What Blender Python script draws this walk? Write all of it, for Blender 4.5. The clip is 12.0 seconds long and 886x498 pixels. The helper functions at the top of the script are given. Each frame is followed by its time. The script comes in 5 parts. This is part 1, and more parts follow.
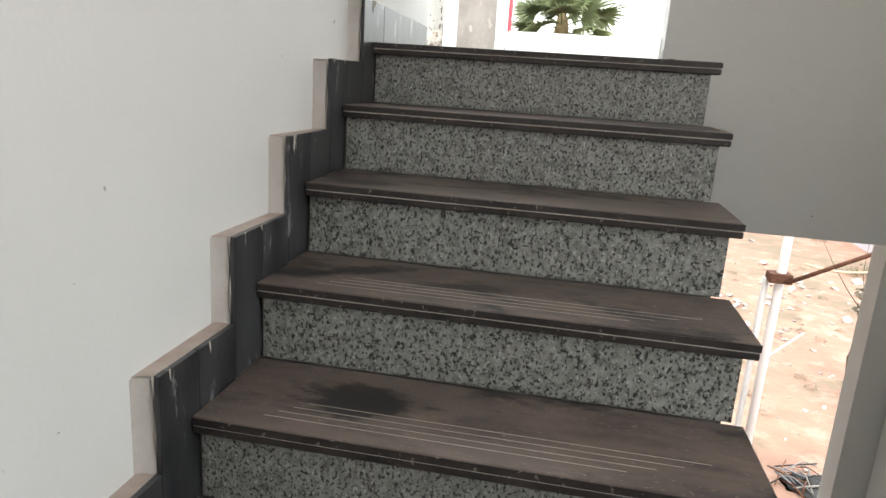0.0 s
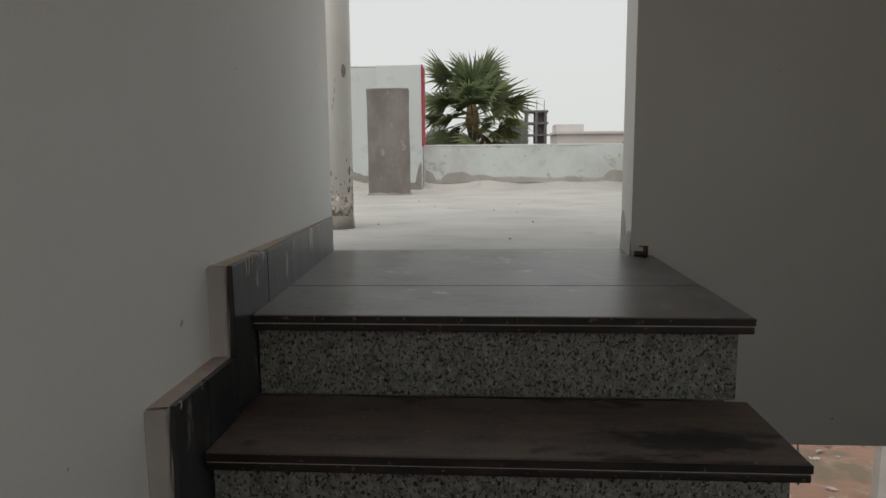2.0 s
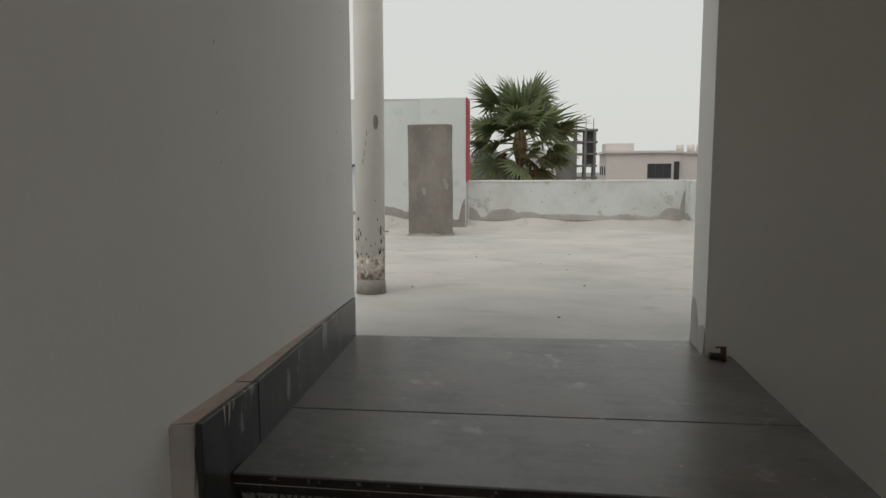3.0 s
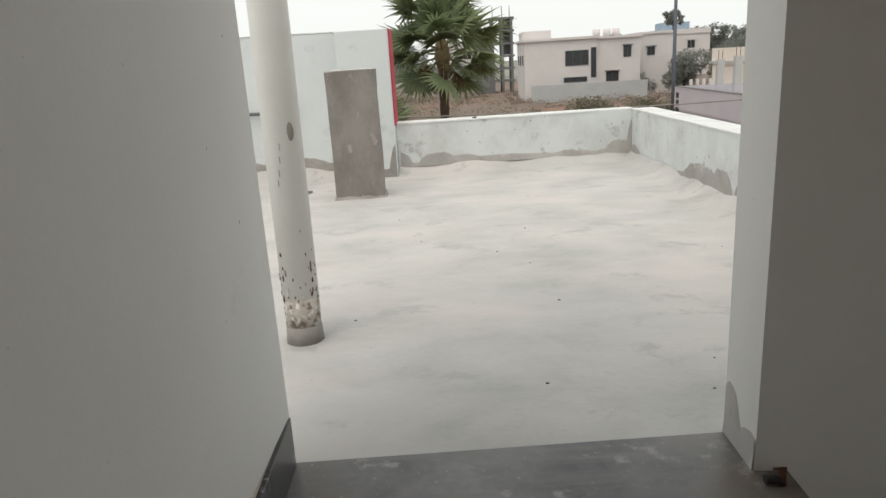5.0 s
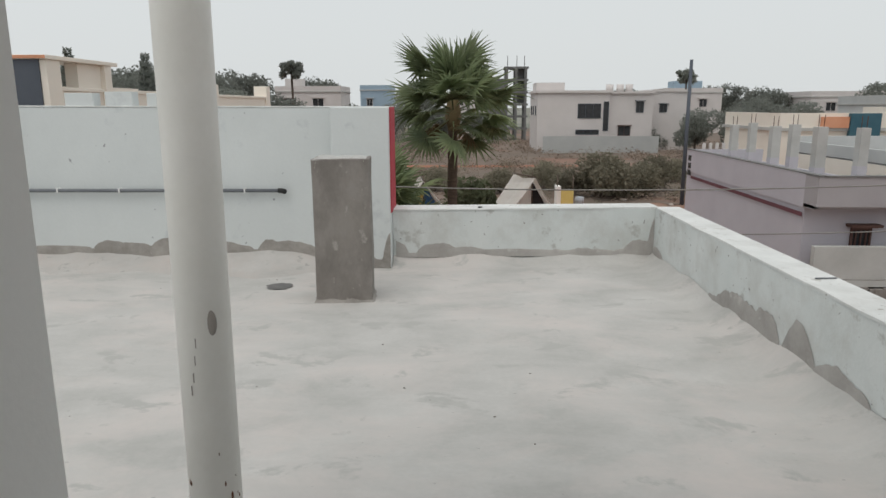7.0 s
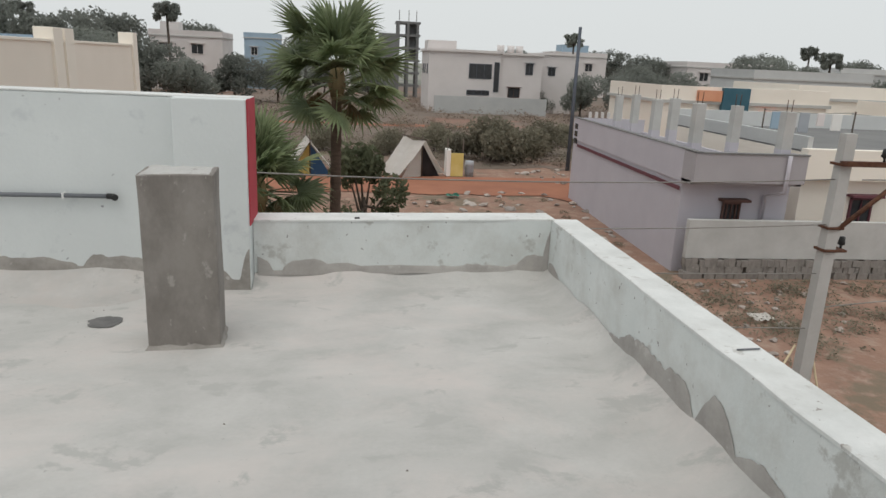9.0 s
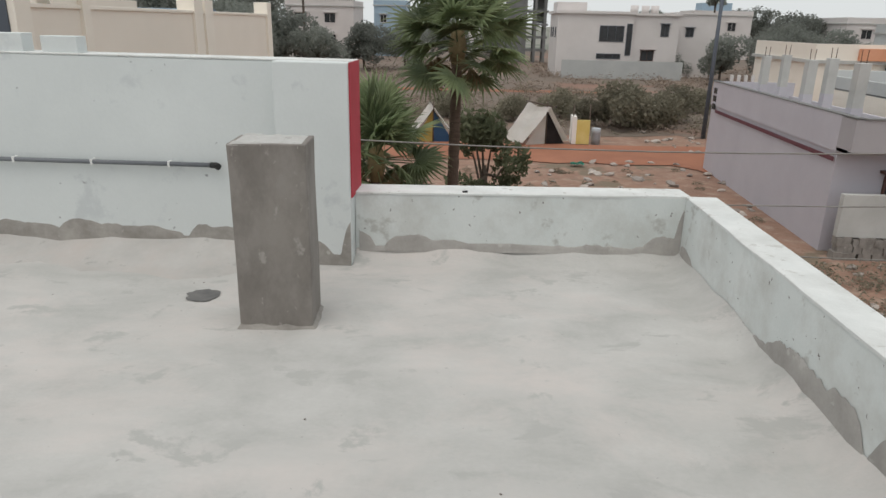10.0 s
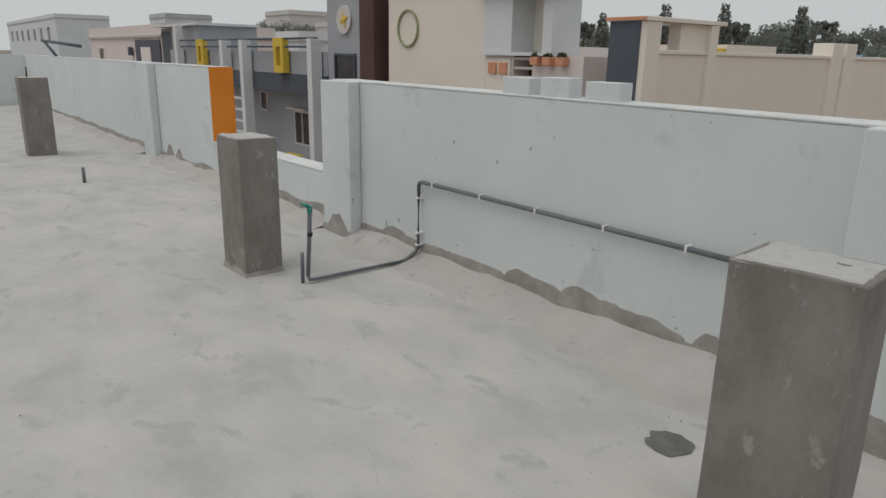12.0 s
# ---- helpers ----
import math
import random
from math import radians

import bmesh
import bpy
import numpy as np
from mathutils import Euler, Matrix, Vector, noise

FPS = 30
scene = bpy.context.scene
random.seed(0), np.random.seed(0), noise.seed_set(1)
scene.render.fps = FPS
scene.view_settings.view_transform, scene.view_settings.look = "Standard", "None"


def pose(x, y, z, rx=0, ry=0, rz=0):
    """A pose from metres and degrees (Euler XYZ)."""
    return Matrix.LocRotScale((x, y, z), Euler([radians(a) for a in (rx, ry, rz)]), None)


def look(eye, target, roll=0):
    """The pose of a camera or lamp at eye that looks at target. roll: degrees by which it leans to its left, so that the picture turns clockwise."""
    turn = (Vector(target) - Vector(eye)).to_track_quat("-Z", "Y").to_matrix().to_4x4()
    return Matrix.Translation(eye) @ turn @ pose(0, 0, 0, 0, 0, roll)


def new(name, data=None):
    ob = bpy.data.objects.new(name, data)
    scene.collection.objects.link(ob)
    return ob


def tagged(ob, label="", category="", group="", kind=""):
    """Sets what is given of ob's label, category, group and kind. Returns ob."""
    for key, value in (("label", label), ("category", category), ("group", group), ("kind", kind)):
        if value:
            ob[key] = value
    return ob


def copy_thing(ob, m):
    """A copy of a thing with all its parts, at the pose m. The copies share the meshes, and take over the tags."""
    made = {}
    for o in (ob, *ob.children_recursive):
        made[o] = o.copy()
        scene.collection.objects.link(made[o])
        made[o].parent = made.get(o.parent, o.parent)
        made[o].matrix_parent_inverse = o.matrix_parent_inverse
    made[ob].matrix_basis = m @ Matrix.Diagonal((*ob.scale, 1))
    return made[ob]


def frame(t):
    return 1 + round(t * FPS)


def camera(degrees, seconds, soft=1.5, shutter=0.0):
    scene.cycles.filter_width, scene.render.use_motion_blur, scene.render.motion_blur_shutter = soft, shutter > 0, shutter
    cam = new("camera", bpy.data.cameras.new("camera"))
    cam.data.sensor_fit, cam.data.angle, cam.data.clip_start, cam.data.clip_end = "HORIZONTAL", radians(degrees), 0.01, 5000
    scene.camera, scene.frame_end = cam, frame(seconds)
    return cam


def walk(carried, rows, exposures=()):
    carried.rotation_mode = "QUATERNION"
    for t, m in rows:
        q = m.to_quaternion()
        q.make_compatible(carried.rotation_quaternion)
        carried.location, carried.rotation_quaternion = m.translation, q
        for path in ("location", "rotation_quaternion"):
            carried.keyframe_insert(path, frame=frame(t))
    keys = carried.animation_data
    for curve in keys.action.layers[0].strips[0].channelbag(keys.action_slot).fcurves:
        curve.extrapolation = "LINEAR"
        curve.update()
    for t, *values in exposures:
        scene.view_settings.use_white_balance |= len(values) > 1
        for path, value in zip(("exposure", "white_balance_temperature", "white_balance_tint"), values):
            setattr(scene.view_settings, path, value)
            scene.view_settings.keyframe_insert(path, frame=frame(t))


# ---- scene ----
cam = camera(66.1, 12.0)
PATH = [
    (0, (0.626, -2.092, -0.091), (0.291, -0.181, -0.579), 3.8),
    (0.3, (0.599, -2.019, -0.106), (0.37, -0.075, -0.518), 2.0),
    (0.5, (0.597, -1.899, -0.088), (0.384, 0.045, -0.509), 1.3),
    (0.7, (0.619, -1.772, -0.007), (0.385, 0.188, -0.33), 0.4),
    (1, (0.634, -1.658, 0.121), (0.409, 0.31, -0.158), -0.8),
    (1.5, (0.533, -1.485, 0.211), (0.393, 0.491, -0.066), -1.3),
    (2, (0.489, -1.355, 0.328), (0.359, 0.622, 0.051), -0.5),
    (2.5, (0.545, -1.185, 0.482), (0.277, 0.792, 0.336), -0.2),
    (3, (0.492, -1.022, 0.494), (0.226, 0.947, 0.268), -0.2),
    (3.5, (0.423, -0.885, 0.645), (0.338, 1.082, 0.295), 0.4),
    (5.5, (0.361, -0.252, 0.946), (0.297, 1.674, 0.412), -3.8),
    (6, (0.440, -0.090, 1.072), (0.326, 1.867, 0.677), -0.6),
    (6.5, (0.405, 0.079, 1.102), (0.323, 2.041, 0.723), -0.2),
    (8.5, (0.465, 0.808, 1.382), (0.560, 2.721, 0.805), 1.6),
    (9, (0.507, 0.971, 1.401), (0.764, 2.883, 0.873), 2.6),
    (9.5, (0.594, 1.124, 1.378), (0.715, 3.051, 0.856), 1.9),
    (10, (0.595, 1.347, 1.357), (0.499, 3.242, 0.727), 1.2),
    (10.5, (0.578, 1.619, 1.343), (0.175, 3.488, 0.757), 1.3),
    (11, (0.673, 1.948, 1.350), (-0.350, 3.608, 0.904), 3.5),
    (11.5, (0.546, 2.228, 1.343), (-0.778, 3.636, 0.828), 1.9),
    (12, (0.412, 2.488, 1.352), (-1.095, 3.685, 0.808), 1.1),
]
walk(cam, [(t, look(e, g, r)) for t, e, g, r in PATH], exposures=((0.0, 2.38, 6650, 10), (0.5, 1.98, 6650, 10), (1.0, 1.15, 6650, 10), (1.5, 0.72, 6650, 10), (2.5, -0.05, 6900, 10), (3.0, 0.12, 6900, 10), (3.5, 0.55, 6900, 10), (5.5, 0.66, 6700, 10), (6.0, 0.36, 6560, 10), (6.5, 0.2, 6560, 10), (8.5, 0.22, 6580, 10), (9.5, 0.27, 6580, 10), (10.5, 0.3, 6580, 10), (11.5, -0.08, 6580, 10), (12.0, -0.15, 6580, 10)))


# ---- world, sun ----
world = bpy.data.worlds.new("overcast_sky")
scene.world = world
world.use_nodes = True
wn, wl = world.node_tree.nodes, world.node_tree.links
wn.clear()
sky = wn.new("ShaderNodeTexSky")
sky.sky_type, sky.sun_disc = "NISHITA", False
sky.sun_elevation, sky.sun_rotation = radians(69), radians(200)
sky.dust_density = 6.0
bg_sky = wn.new("ShaderNodeBackground")
bg_sky.inputs["Strength"].default_value = 0.08
wl.new(sky.outputs[0], bg_sky.inputs["Color"])
bg_cloud = wn.new("ShaderNodeBackground")
bg_cloud.inputs["Color"].default_value = (0.71, 0.745, 0.755, 1)
bg_cloud.inputs["Strength"].default_value = 0.93
mix_sky = wn.new("ShaderNodeMixShader")
mix_sky.inputs[0].default_value = 0.88
wl.new(bg_sky.outputs[0], mix_sky.inputs[1])
wl.new(bg_cloud.outputs[0], mix_sky.inputs[2])
wout = wn.new("ShaderNodeOutputWorld")
wl.new(mix_sky.outputs[0], wout.inputs["Surface"])

sun_data = bpy.data.lights.new("sun", "SUN")
sun_data.energy, sun_data.angle, sun_data.color = 0.85, radians(45), (1.0, 0.965, 0.91)
sun = new("sun", sun_data)
sun.matrix_world = look((0, 0, 0), (0.12, 0.34, -0.95))


# ---- materials ----
def mat(name, a, b, rough=0.8, scale=3.0, fine=60.0, bump=0.15, metal=0.0, spots=None, spot_scale=8.0, spot_lo=0.62, stretch=(1, 1, 1), bump_d=0.003, spec=0.4, rnd=0.0, mid=None, specks=None, streaks=None, drift=0.0):
    """Two colours mixed by coarse and fine noise, optional patches, specks and long wiped streaks, fine relief."""
    m = bpy.data.materials.new(name)
    m.use_nodes = True
    n, l = m.node_tree.nodes, m.node_tree.links
    p = n["Principled BSDF"]
    geo = n.new("ShaderNodeNewGeometry")
    mp = n.new("ShaderNodeMapping")
    mp.inputs["Scale"].default_value = stretch
    l.new(geo.outputs["Position"], mp.inputs["Vector"])

    def nz(sc, detail=5.0, r=0.6):
        t = n.new("ShaderNodeTexNoise")
        t.inputs["Scale"].default_value, t.inputs["Detail"].default_value, t.inputs["Roughness"].default_value = sc, detail, r
        t.inputs["Distortion"].default_value = drift
        l.new(mp.outputs[0], t.inputs["Vector"])
        return t.outputs["Fac"]

    def ramp(src, lo, hi):
        r = n.new("ShaderNodeMapRange")
        r.inputs["From Min"].default_value, r.inputs["From Max"].default_value = lo, hi
        l.new(src, r.inputs["Value"])
        return r.outputs[0]

    def mixc(fac, c1, c2):
        x = n.new("ShaderNodeMix")
        x.data_type = "RGBA"
        l.new(fac, x.inputs["Factor"])
        for k, c in (("A", c1), ("B", c2)):
            s = [i for i in x.inputs if i.name == k and i.type == "RGBA"][0]
            if isinstance(c, tuple):
                s.default_value = (*c, 1)
            else:
                l.new(c, s)
        return [o for o in x.outputs if o.type == "RGBA"][0]

    coarse = ramp(nz(scale), 0.3, 0.7)
    finen = nz(fine, 3.0)
    add = n.new("ShaderNodeMath")
    add.operation = "MULTIPLY_ADD"
    l.new(finen, add.inputs[0])
    add.inputs[1].default_value = 0.5
    sub = n.new("ShaderNodeMath")
    sub.operation = "SUBTRACT"
    l.new(coarse, sub.inputs[0])
    sub.inputs[1].default_value = 0.25
    l.new(sub.outputs[0], add.inputs[2])
    add.use_clamp = True
    col = mixc(add.outputs[0], a, b)
    if mid:
        col = mixc(ramp(nz(mid[1], 6.0, 0.7), mid[2], mid[3]), col, mid[0])
    if specks:
        col = mixc(ramp(nz(specks[1], 2.0, 0.5), specks[2], specks[2] + 0.03), col, specks[0])
    if streaks:
        wipe = n.new("ShaderNodeMapping")
        wipe.inputs["Scale"].default_value = (2.2, 34.0, 1.0) if not drift else (1.6, 7.0, 1.0)
        wipe.inputs["Rotation"].default_value = (0.0, 0.0, radians(4 if not drift else -24))
        l.new(geo.outputs["Position"], wipe.inputs["Vector"])
        tx = n.new("ShaderNodeTexNoise")
        tx.inputs["Scale"].default_value, tx.inputs["Detail"].default_value = 1.0, 5.0
        l.new(wipe.outputs[0], tx.inputs["Vector"])
        col = mixc(ramp(tx.outputs["Fac"], streaks[1], streaks[1] + 0.3), col, streaks[0])
    if spots:
        col = mixc(ramp(nz(spot_scale, 6.0, 0.65), spot_lo, spot_lo + 0.06), col, spots)
    if rnd:
        info = n.new("ShaderNodeObjectInfo")
        hsv = n.new("ShaderNodeHueSaturation")
        l.new(col, hsv.inputs["Color"])
        l.new(ramp(info.outputs["Random"], 0.0, 1.0), hsv.inputs["Value"])
        rr = hsv.inputs["Value"].links[0].from_node
        rr.inputs["To Min"].default_value, rr.inputs["To Max"].default_value = 1 - rnd, 1 + rnd
        col = hsv.outputs["Color"]
    l.new(col, p.inputs["Base Color"])
    p.inputs["Roughness"].default_value, p.inputs["Metallic"].default_value = rough, metal
    p.inputs["Specular IOR Level"].default_value = spec
    bp = n.new("ShaderNodeBump")
    bp.inputs["Strength"].default_value, bp.inputs["Distance"].default_value = bump, bump_d
    l.new(finen, bp.inputs["Height"])
    l.new(bp.outputs[0], p.inputs["Normal"])
    return m


def leafy(m, share=0.45):
    """Let part of the light through, as leaves do."""
    n, l = m.node_tree.nodes, m.node_tree.links
    p = n["Principled BSDF"]
    tr = n.new("ShaderNodeBsdfTranslucent")
    l.new(p.inputs["Base Color"].links[0].from_socket, tr.inputs["Color"])
    mx = n.new("ShaderNodeMixShader")
    mx.inputs[0].default_value = share
    l.new(p.outputs[0], mx.inputs[1])
    l.new(tr.outputs[0], mx.inputs[2])
    l.new(mx.outputs[0], n["Material Output"].inputs["Surface"])
    return m


def granite(name):
    """Speckled grey granite: pale ground, dark flecks in two sizes, dust."""
    m = mat(name, (0.17, 0.172, 0.158), (0.35, 0.352, 0.325), 0.35, 60, 210, 0.05, spots=(0.022, 0.021, 0.02), spot_scale=150, spot_lo=0.525, mid=((0.12, 0.115, 0.105), 48, 0.50, 0.68), specks=((0.46, 0.46, 0.43), 170, 0.64), stretch=(1, 1, 0.75))
    return m


M = {
    "plaster_in": mat("white_wall_paint", (0.71, 0.705, 0.68), (0.775, 0.77, 0.745), 0.75, 1.2, 90, 0.12, spots=(0.68, 0.65, 0.605), spot_scale=1.6, spot_lo=0.66, specks=((0.42, 0.38, 0.34), 38, 0.765)),
    "dust": mat("pinkish_brown_dust", (0.42, 0.33, 0.285), (0.54, 0.46, 0.41), 0.95, 14, 120, 0.3),
    # dust, plus the shade on the ledge's front end put into the colour
    "plaster_edge": mat("dusty_shaded_plaster_edge", (0.52, 0.485, 0.455), (0.43, 0.385, 0.35), 0.85, 9, 120, 0.2),
    "plaster_out": mat("pale_bluish_limewash", (0.60, 0.63, 0.628), (0.665, 0.695, 0.692), 0.85, 1.3, 50, 0.3, spots=(0.56, 0.588, 0.595), spot_scale=2.4, spot_lo=0.6, specks=((0.33, 0.34, 0.35), 15, 0.735)),
    "parapet": mat("white_limewash_stained", (0.60, 0.635, 0.625), (0.69, 0.715, 0.705), 0.85, 2.2, 60, 0.4, spots=(0.47, 0.475, 0.455), spot_scale=4.5, spot_lo=0.59, mid=((0.54, 0.55, 0.53), 3.2, 0.46, 0.70), specks=((0.2, 0.19, 0.18), 30, 0.715)),
    "landing": mat("dusty_grey_granite", (0.075, 0.075, 0.078), (0.225, 0.218, 0.212), 0.34, 4, 40, 0.05, spots=(0.27, 0.262, 0.25), spot_scale=6, spot_lo=0.60, mid=((0.16, 0.122, 0.102), 2.0, 0.50, 0.68), specks=((0.30, 0.29, 0.275), 80, 0.70), streaks=((0.165, 0.158, 0.152), 0.48)),
    "white_top": mat("white_painted_coping", (0.60, 0.615, 0.605), (0.71, 0.72, 0.71), 0.85, 5, 60, 0.5, spots=(0.50, 0.495, 0.475), spot_scale=9, spot_lo=0.61, mid=((0.54, 0.545, 0.53), 2.6, 0.46, 0.70), specks=((0.34, 0.32, 0.30), 26, 0.72)),
    "cement": mat("grey_cement_render", (0.235, 0.219, 0.20), (0.375, 0.353, 0.328), 0.9, 7, 50, 0.45, spots=(0.43, 0.41, 0.385), spot_scale=11, spot_lo=0.64),
    "cement_pale": mat("pale_grey_cement_patch", (0.30, 0.285, 0.268), (0.41, 0.392, 0.372), 0.9, 6, 50, 0.45, spots=(0.45, 0.435, 0.415), spot_scale=9, spot_lo=0.62),
    "cement_dark": mat("raw_cement_pillar", (0.178, 0.160, 0.146), (0.265, 0.243, 0.222), 0.9, 5, 60, 0.5, specks=((0.33, 0.31, 0.285), 48, 0.72), spots=(0.34, 0.316, 0.29), spot_scale=12, spot_lo=0.625, stretch=(1, 1, 0.6), mid=((0.29, 0.268, 0.248), 7.0, 0.45, 0.80)),
    "screed": mat("pale_cement_screed", (0.395, 0.391, 0.375), (0.53, 0.522, 0.505), 0.85, 2.6, 55, 0.35, spots=(0.405, 0.40, 0.385), spot_scale=3.6, spot_lo=0.575, stretch=(0.8, 1.15, 1), mid=((0.545, 0.508, 0.486), 1.3, 0.46, 0.66), specks=((0.36, 0.35, 0.34), 34, 0.735), streaks=((0.47, 0.462, 0.446), 0.50), bump_d=0.004, drift=0.35),
    "haunch": mat("stained_cement_haunch", (0.40, 0.387, 0.372), (0.50, 0.487, 0.47), 0.9, 3.0, 30, 0.4, spots=(0.33, 0.322, 0.308), spot_scale=7, spot_lo=0.60, mid=((0.46, 0.42, 0.395), 2.4, 0.45, 0.7)),
    "granite": granite("speckled_granite"),
    "tread": mat("dusty_dark_granite", (0.085, 0.066, 0.058), (0.20, 0.152, 0.128), 0.42, 5.5, 70, 0.06, spots=(0.028, 0.025, 0.025), spot_scale=3.6, spot_lo=0.535, stretch=(0.75, 1.5, 1), mid=((0.06, 0.05, 0.047), 13.0, 0.44, 0.70), specks=((0.25, 0.215, 0.19), 110, 0.66), streaks=((0.15, 0.118, 0.10), 0.42)),
    "nosing": mat("polished_black_granite", (0.014, 0.012, 0.012), (0.045, 0.036, 0.033), 0.42, 14, 90, 0.08, specks=((0.17, 0.135, 0.115), 75, 0.66)),
    "skirt": mat("black_granite_skirting", (0.014, 0.015, 0.017), (0.06, 0.06, 0.063), 0.3, 9, 30, 0.08, spots=(0.25, 0.245, 0.245), spot_scale=12, spot_lo=0.61, stretch=(1, 1.4, 0.5)),
    "joint": mat("pale_joint_grout", (0.42, 0.38, 0.33), (0.58, 0.54, 0.48), 0.9, 20, 90, 0.2),
    "pipe_paint": mat("white_column_paint", (0.66, 0.65, 0.61), (0.74, 0.73, 0.70), 0.55, 3, 60, 0.15),
    "pipe_rough": mat("flaking_column_foot", (0.36, 0.30, 0.25), (0.60, 0.57, 0.53), 0.9, 26, 70, 0.5, spots=(0.20, 0.155, 0.12), spot_scale=38, spot_lo=0.53, specks=((0.68, 0.67, 0.64), 44, 0.60)),
    "pvc": mat("grey_plastic_pipe", (0.13, 0.14, 0.155), (0.175, 0.185, 0.20), 0.45, 6, 60, 0.05),
    "clip": mat("white_plastic_clip", (0.75, 0.75, 0.74), (0.8, 0.8, 0.79), 0.5, 6, 60, 0.02),
    "green_tap": mat("green_plastic", (0.01, 0.20, 0.14), (0.02, 0.26, 0.18), 0.4, 6, 60, 0.02),
    "black": mat("black_rubber", (0.012, 0.012, 0.012), (0.03, 0.03, 0.03), 0.6, 8, 60, 0.05),
    "rust": mat("rusty_steel", (0.07, 0.03, 0.02), (0.16, 0.075, 0.045), 0.8, 20, 90, 0.3, metal=0.3),
    "red": mat("crimson_wall_paint", (0.36, 0.028, 0.045), (0.43, 0.04, 0.06), 0.7, 4, 60, 0.15),
    "orange": mat("orange_wall_paint", (0.72, 0.22, 0.02), (0.78, 0.26, 0.03), 0.7, 4, 60, 0.1),
    "drain": mat("dark_damp_cement", (0.11, 0.11, 0.11), (0.18, 0.175, 0.17), 0.7, 12, 60, 0.4),
    "earth": mat("red_earth", (0.31, 0.19, 0.138), (0.225, 0.135, 0.10), 0.95, 0.9, 7, 0.6, mid=((0.35, 0.26, 0.205), 1.6, 0.5, 0.7), spots=(0.18, 0.14, 0.10), spot_scale=0.35, spot_lo=0.55, bump_d=0.05),
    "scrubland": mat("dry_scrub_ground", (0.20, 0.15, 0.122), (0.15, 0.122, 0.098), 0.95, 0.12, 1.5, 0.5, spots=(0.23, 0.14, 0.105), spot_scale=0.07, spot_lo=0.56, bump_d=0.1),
    # distant vegetation, with the haze over it mixed into the colour
    "far_plain": mat("haze_tinted_plain", (0.20, 0.20, 0.17), (0.26, 0.25, 0.22), 0.95, 0.03, 0.4, 0.2, spots=(0.16, 0.17, 0.14), spot_scale=0.05, spot_lo=0.5),
    "road": mat("red_dirt_road", (0.35, 0.15, 0.088), (0.26, 0.108, 0.066), 0.95, 0.4, 5, 0.3, spots=(0.42, 0.31, 0.25), spot_scale=0.3, spot_lo=0.64, bump_d=0.03),
    "rubble": mat("pale_rubble", (0.42, 0.38, 0.35), (0.30, 0.25, 0.22), 0.9, 1.5, 20, 0.4, rnd=0.3),
    "leaf": leafy(mat("fan_palm_leaf", (0.135, 0.18, 0.09), (0.26, 0.305, 0.165), 0.42, 3, 30, 0.1, rnd=0.38)),
    "leaf_dry": mat("dry_palm_leaf", (0.20, 0.15, 0.07), (0.12, 0.09, 0.045), 0.8, 3, 30, 0.1, rnd=0.2),
    "trunk": mat("palm_trunk_bark", (0.075, 0.052, 0.040), (0.13, 0.092, 0.07), 0.95, 6, 60, 0.6, stretch=(1, 1, 5), bump_d=0.01),
    "bark": mat("tree_bark", (0.09, 0.07, 0.055), (0.14, 0.11, 0.09), 0.95, 3, 30, 0.5),
    # far trees: base colour paled and greyed to carry the distance haze
    "foliage": leafy(mat("haze_paled_foliage", (0.225, 0.24, 0.212), (0.29, 0.305, 0.275), 0.9, 0.5, 5, 0.2, rnd=0.2), 0.6),
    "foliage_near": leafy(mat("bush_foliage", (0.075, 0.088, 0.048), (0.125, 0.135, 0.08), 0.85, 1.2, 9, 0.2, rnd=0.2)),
    "scrub_leaf": leafy(mat("dusty_scrub_leaf", (0.19, 0.178, 0.13), (0.275, 0.25, 0.19), 0.9, 0.9, 9, 0.2, rnd=0.2)),
    "dry_brush": mat("dry_brush", (0.21, 0.165, 0.13), (0.29, 0.225, 0.178), 0.95, 0.4, 5, 0.2),
    "lilac": mat("lilac_grey_wall", (0.460, 0.440, 0.484), (0.510, 0.489, 0.530), 0.85, 0.6, 20, 0.15),
    "lilac_dark": mat("mauve_grey_wall", (0.35, 0.33, 0.345), (0.39, 0.37, 0.385), 0.85, 0.6, 20, 0.15),
    "maroon": mat("maroon_paint", (0.115, 0.04, 0.052), (0.15, 0.05, 0.065), 0.7, 2, 30, 0.1),
    "house_white": mat("off_white_house_paint", (0.60, 0.565, 0.55), (0.67, 0.63, 0.615), 0.85, 0.3, 9, 0.1),
    # weathered grey, lightened in the colour for haze over the far houses
    "house_grey": mat("weathered_grey_haze_paled", (0.50, 0.51, 0.51), (0.58, 0.59, 0.58), 0.9, 0.4, 9, 0.1, rnd=0.2),
    "frame_grey": mat("grey_unfinished_concrete", (0.15, 0.15, 0.15), (0.20, 0.20, 0.196), 0.9, 0.4, 9, 0.1),
    # beige, cream and pink: base colours raised to hold the paleness of haze
    "beige": mat("beige_house_paint", (0.80, 0.735, 0.65), (0.84, 0.775, 0.69), 0.8, 0.5, 20, 0.1),
    "cream": mat("cream_house_paint", (0.82, 0.765, 0.68), (0.86, 0.80, 0.715), 0.8, 0.7, 20, 0.1),
    "pink": mat("pale_pink_house_paint", (0.72, 0.65, 0.63), (0.76, 0.69, 0.67), 0.8, 0.7, 20, 0.1),
    "blue_grey": mat("blue_grey_house_paint", (0.35, 0.37, 0.40), (0.40, 0.42, 0.45), 0.8, 0.7, 20, 0.1),
    "pale_post": mat("pale_blue_white_paint", (0.66, 0.68, 0.695), (0.73, 0.745, 0.755), 0.85, 0.8, 20, 0.1),
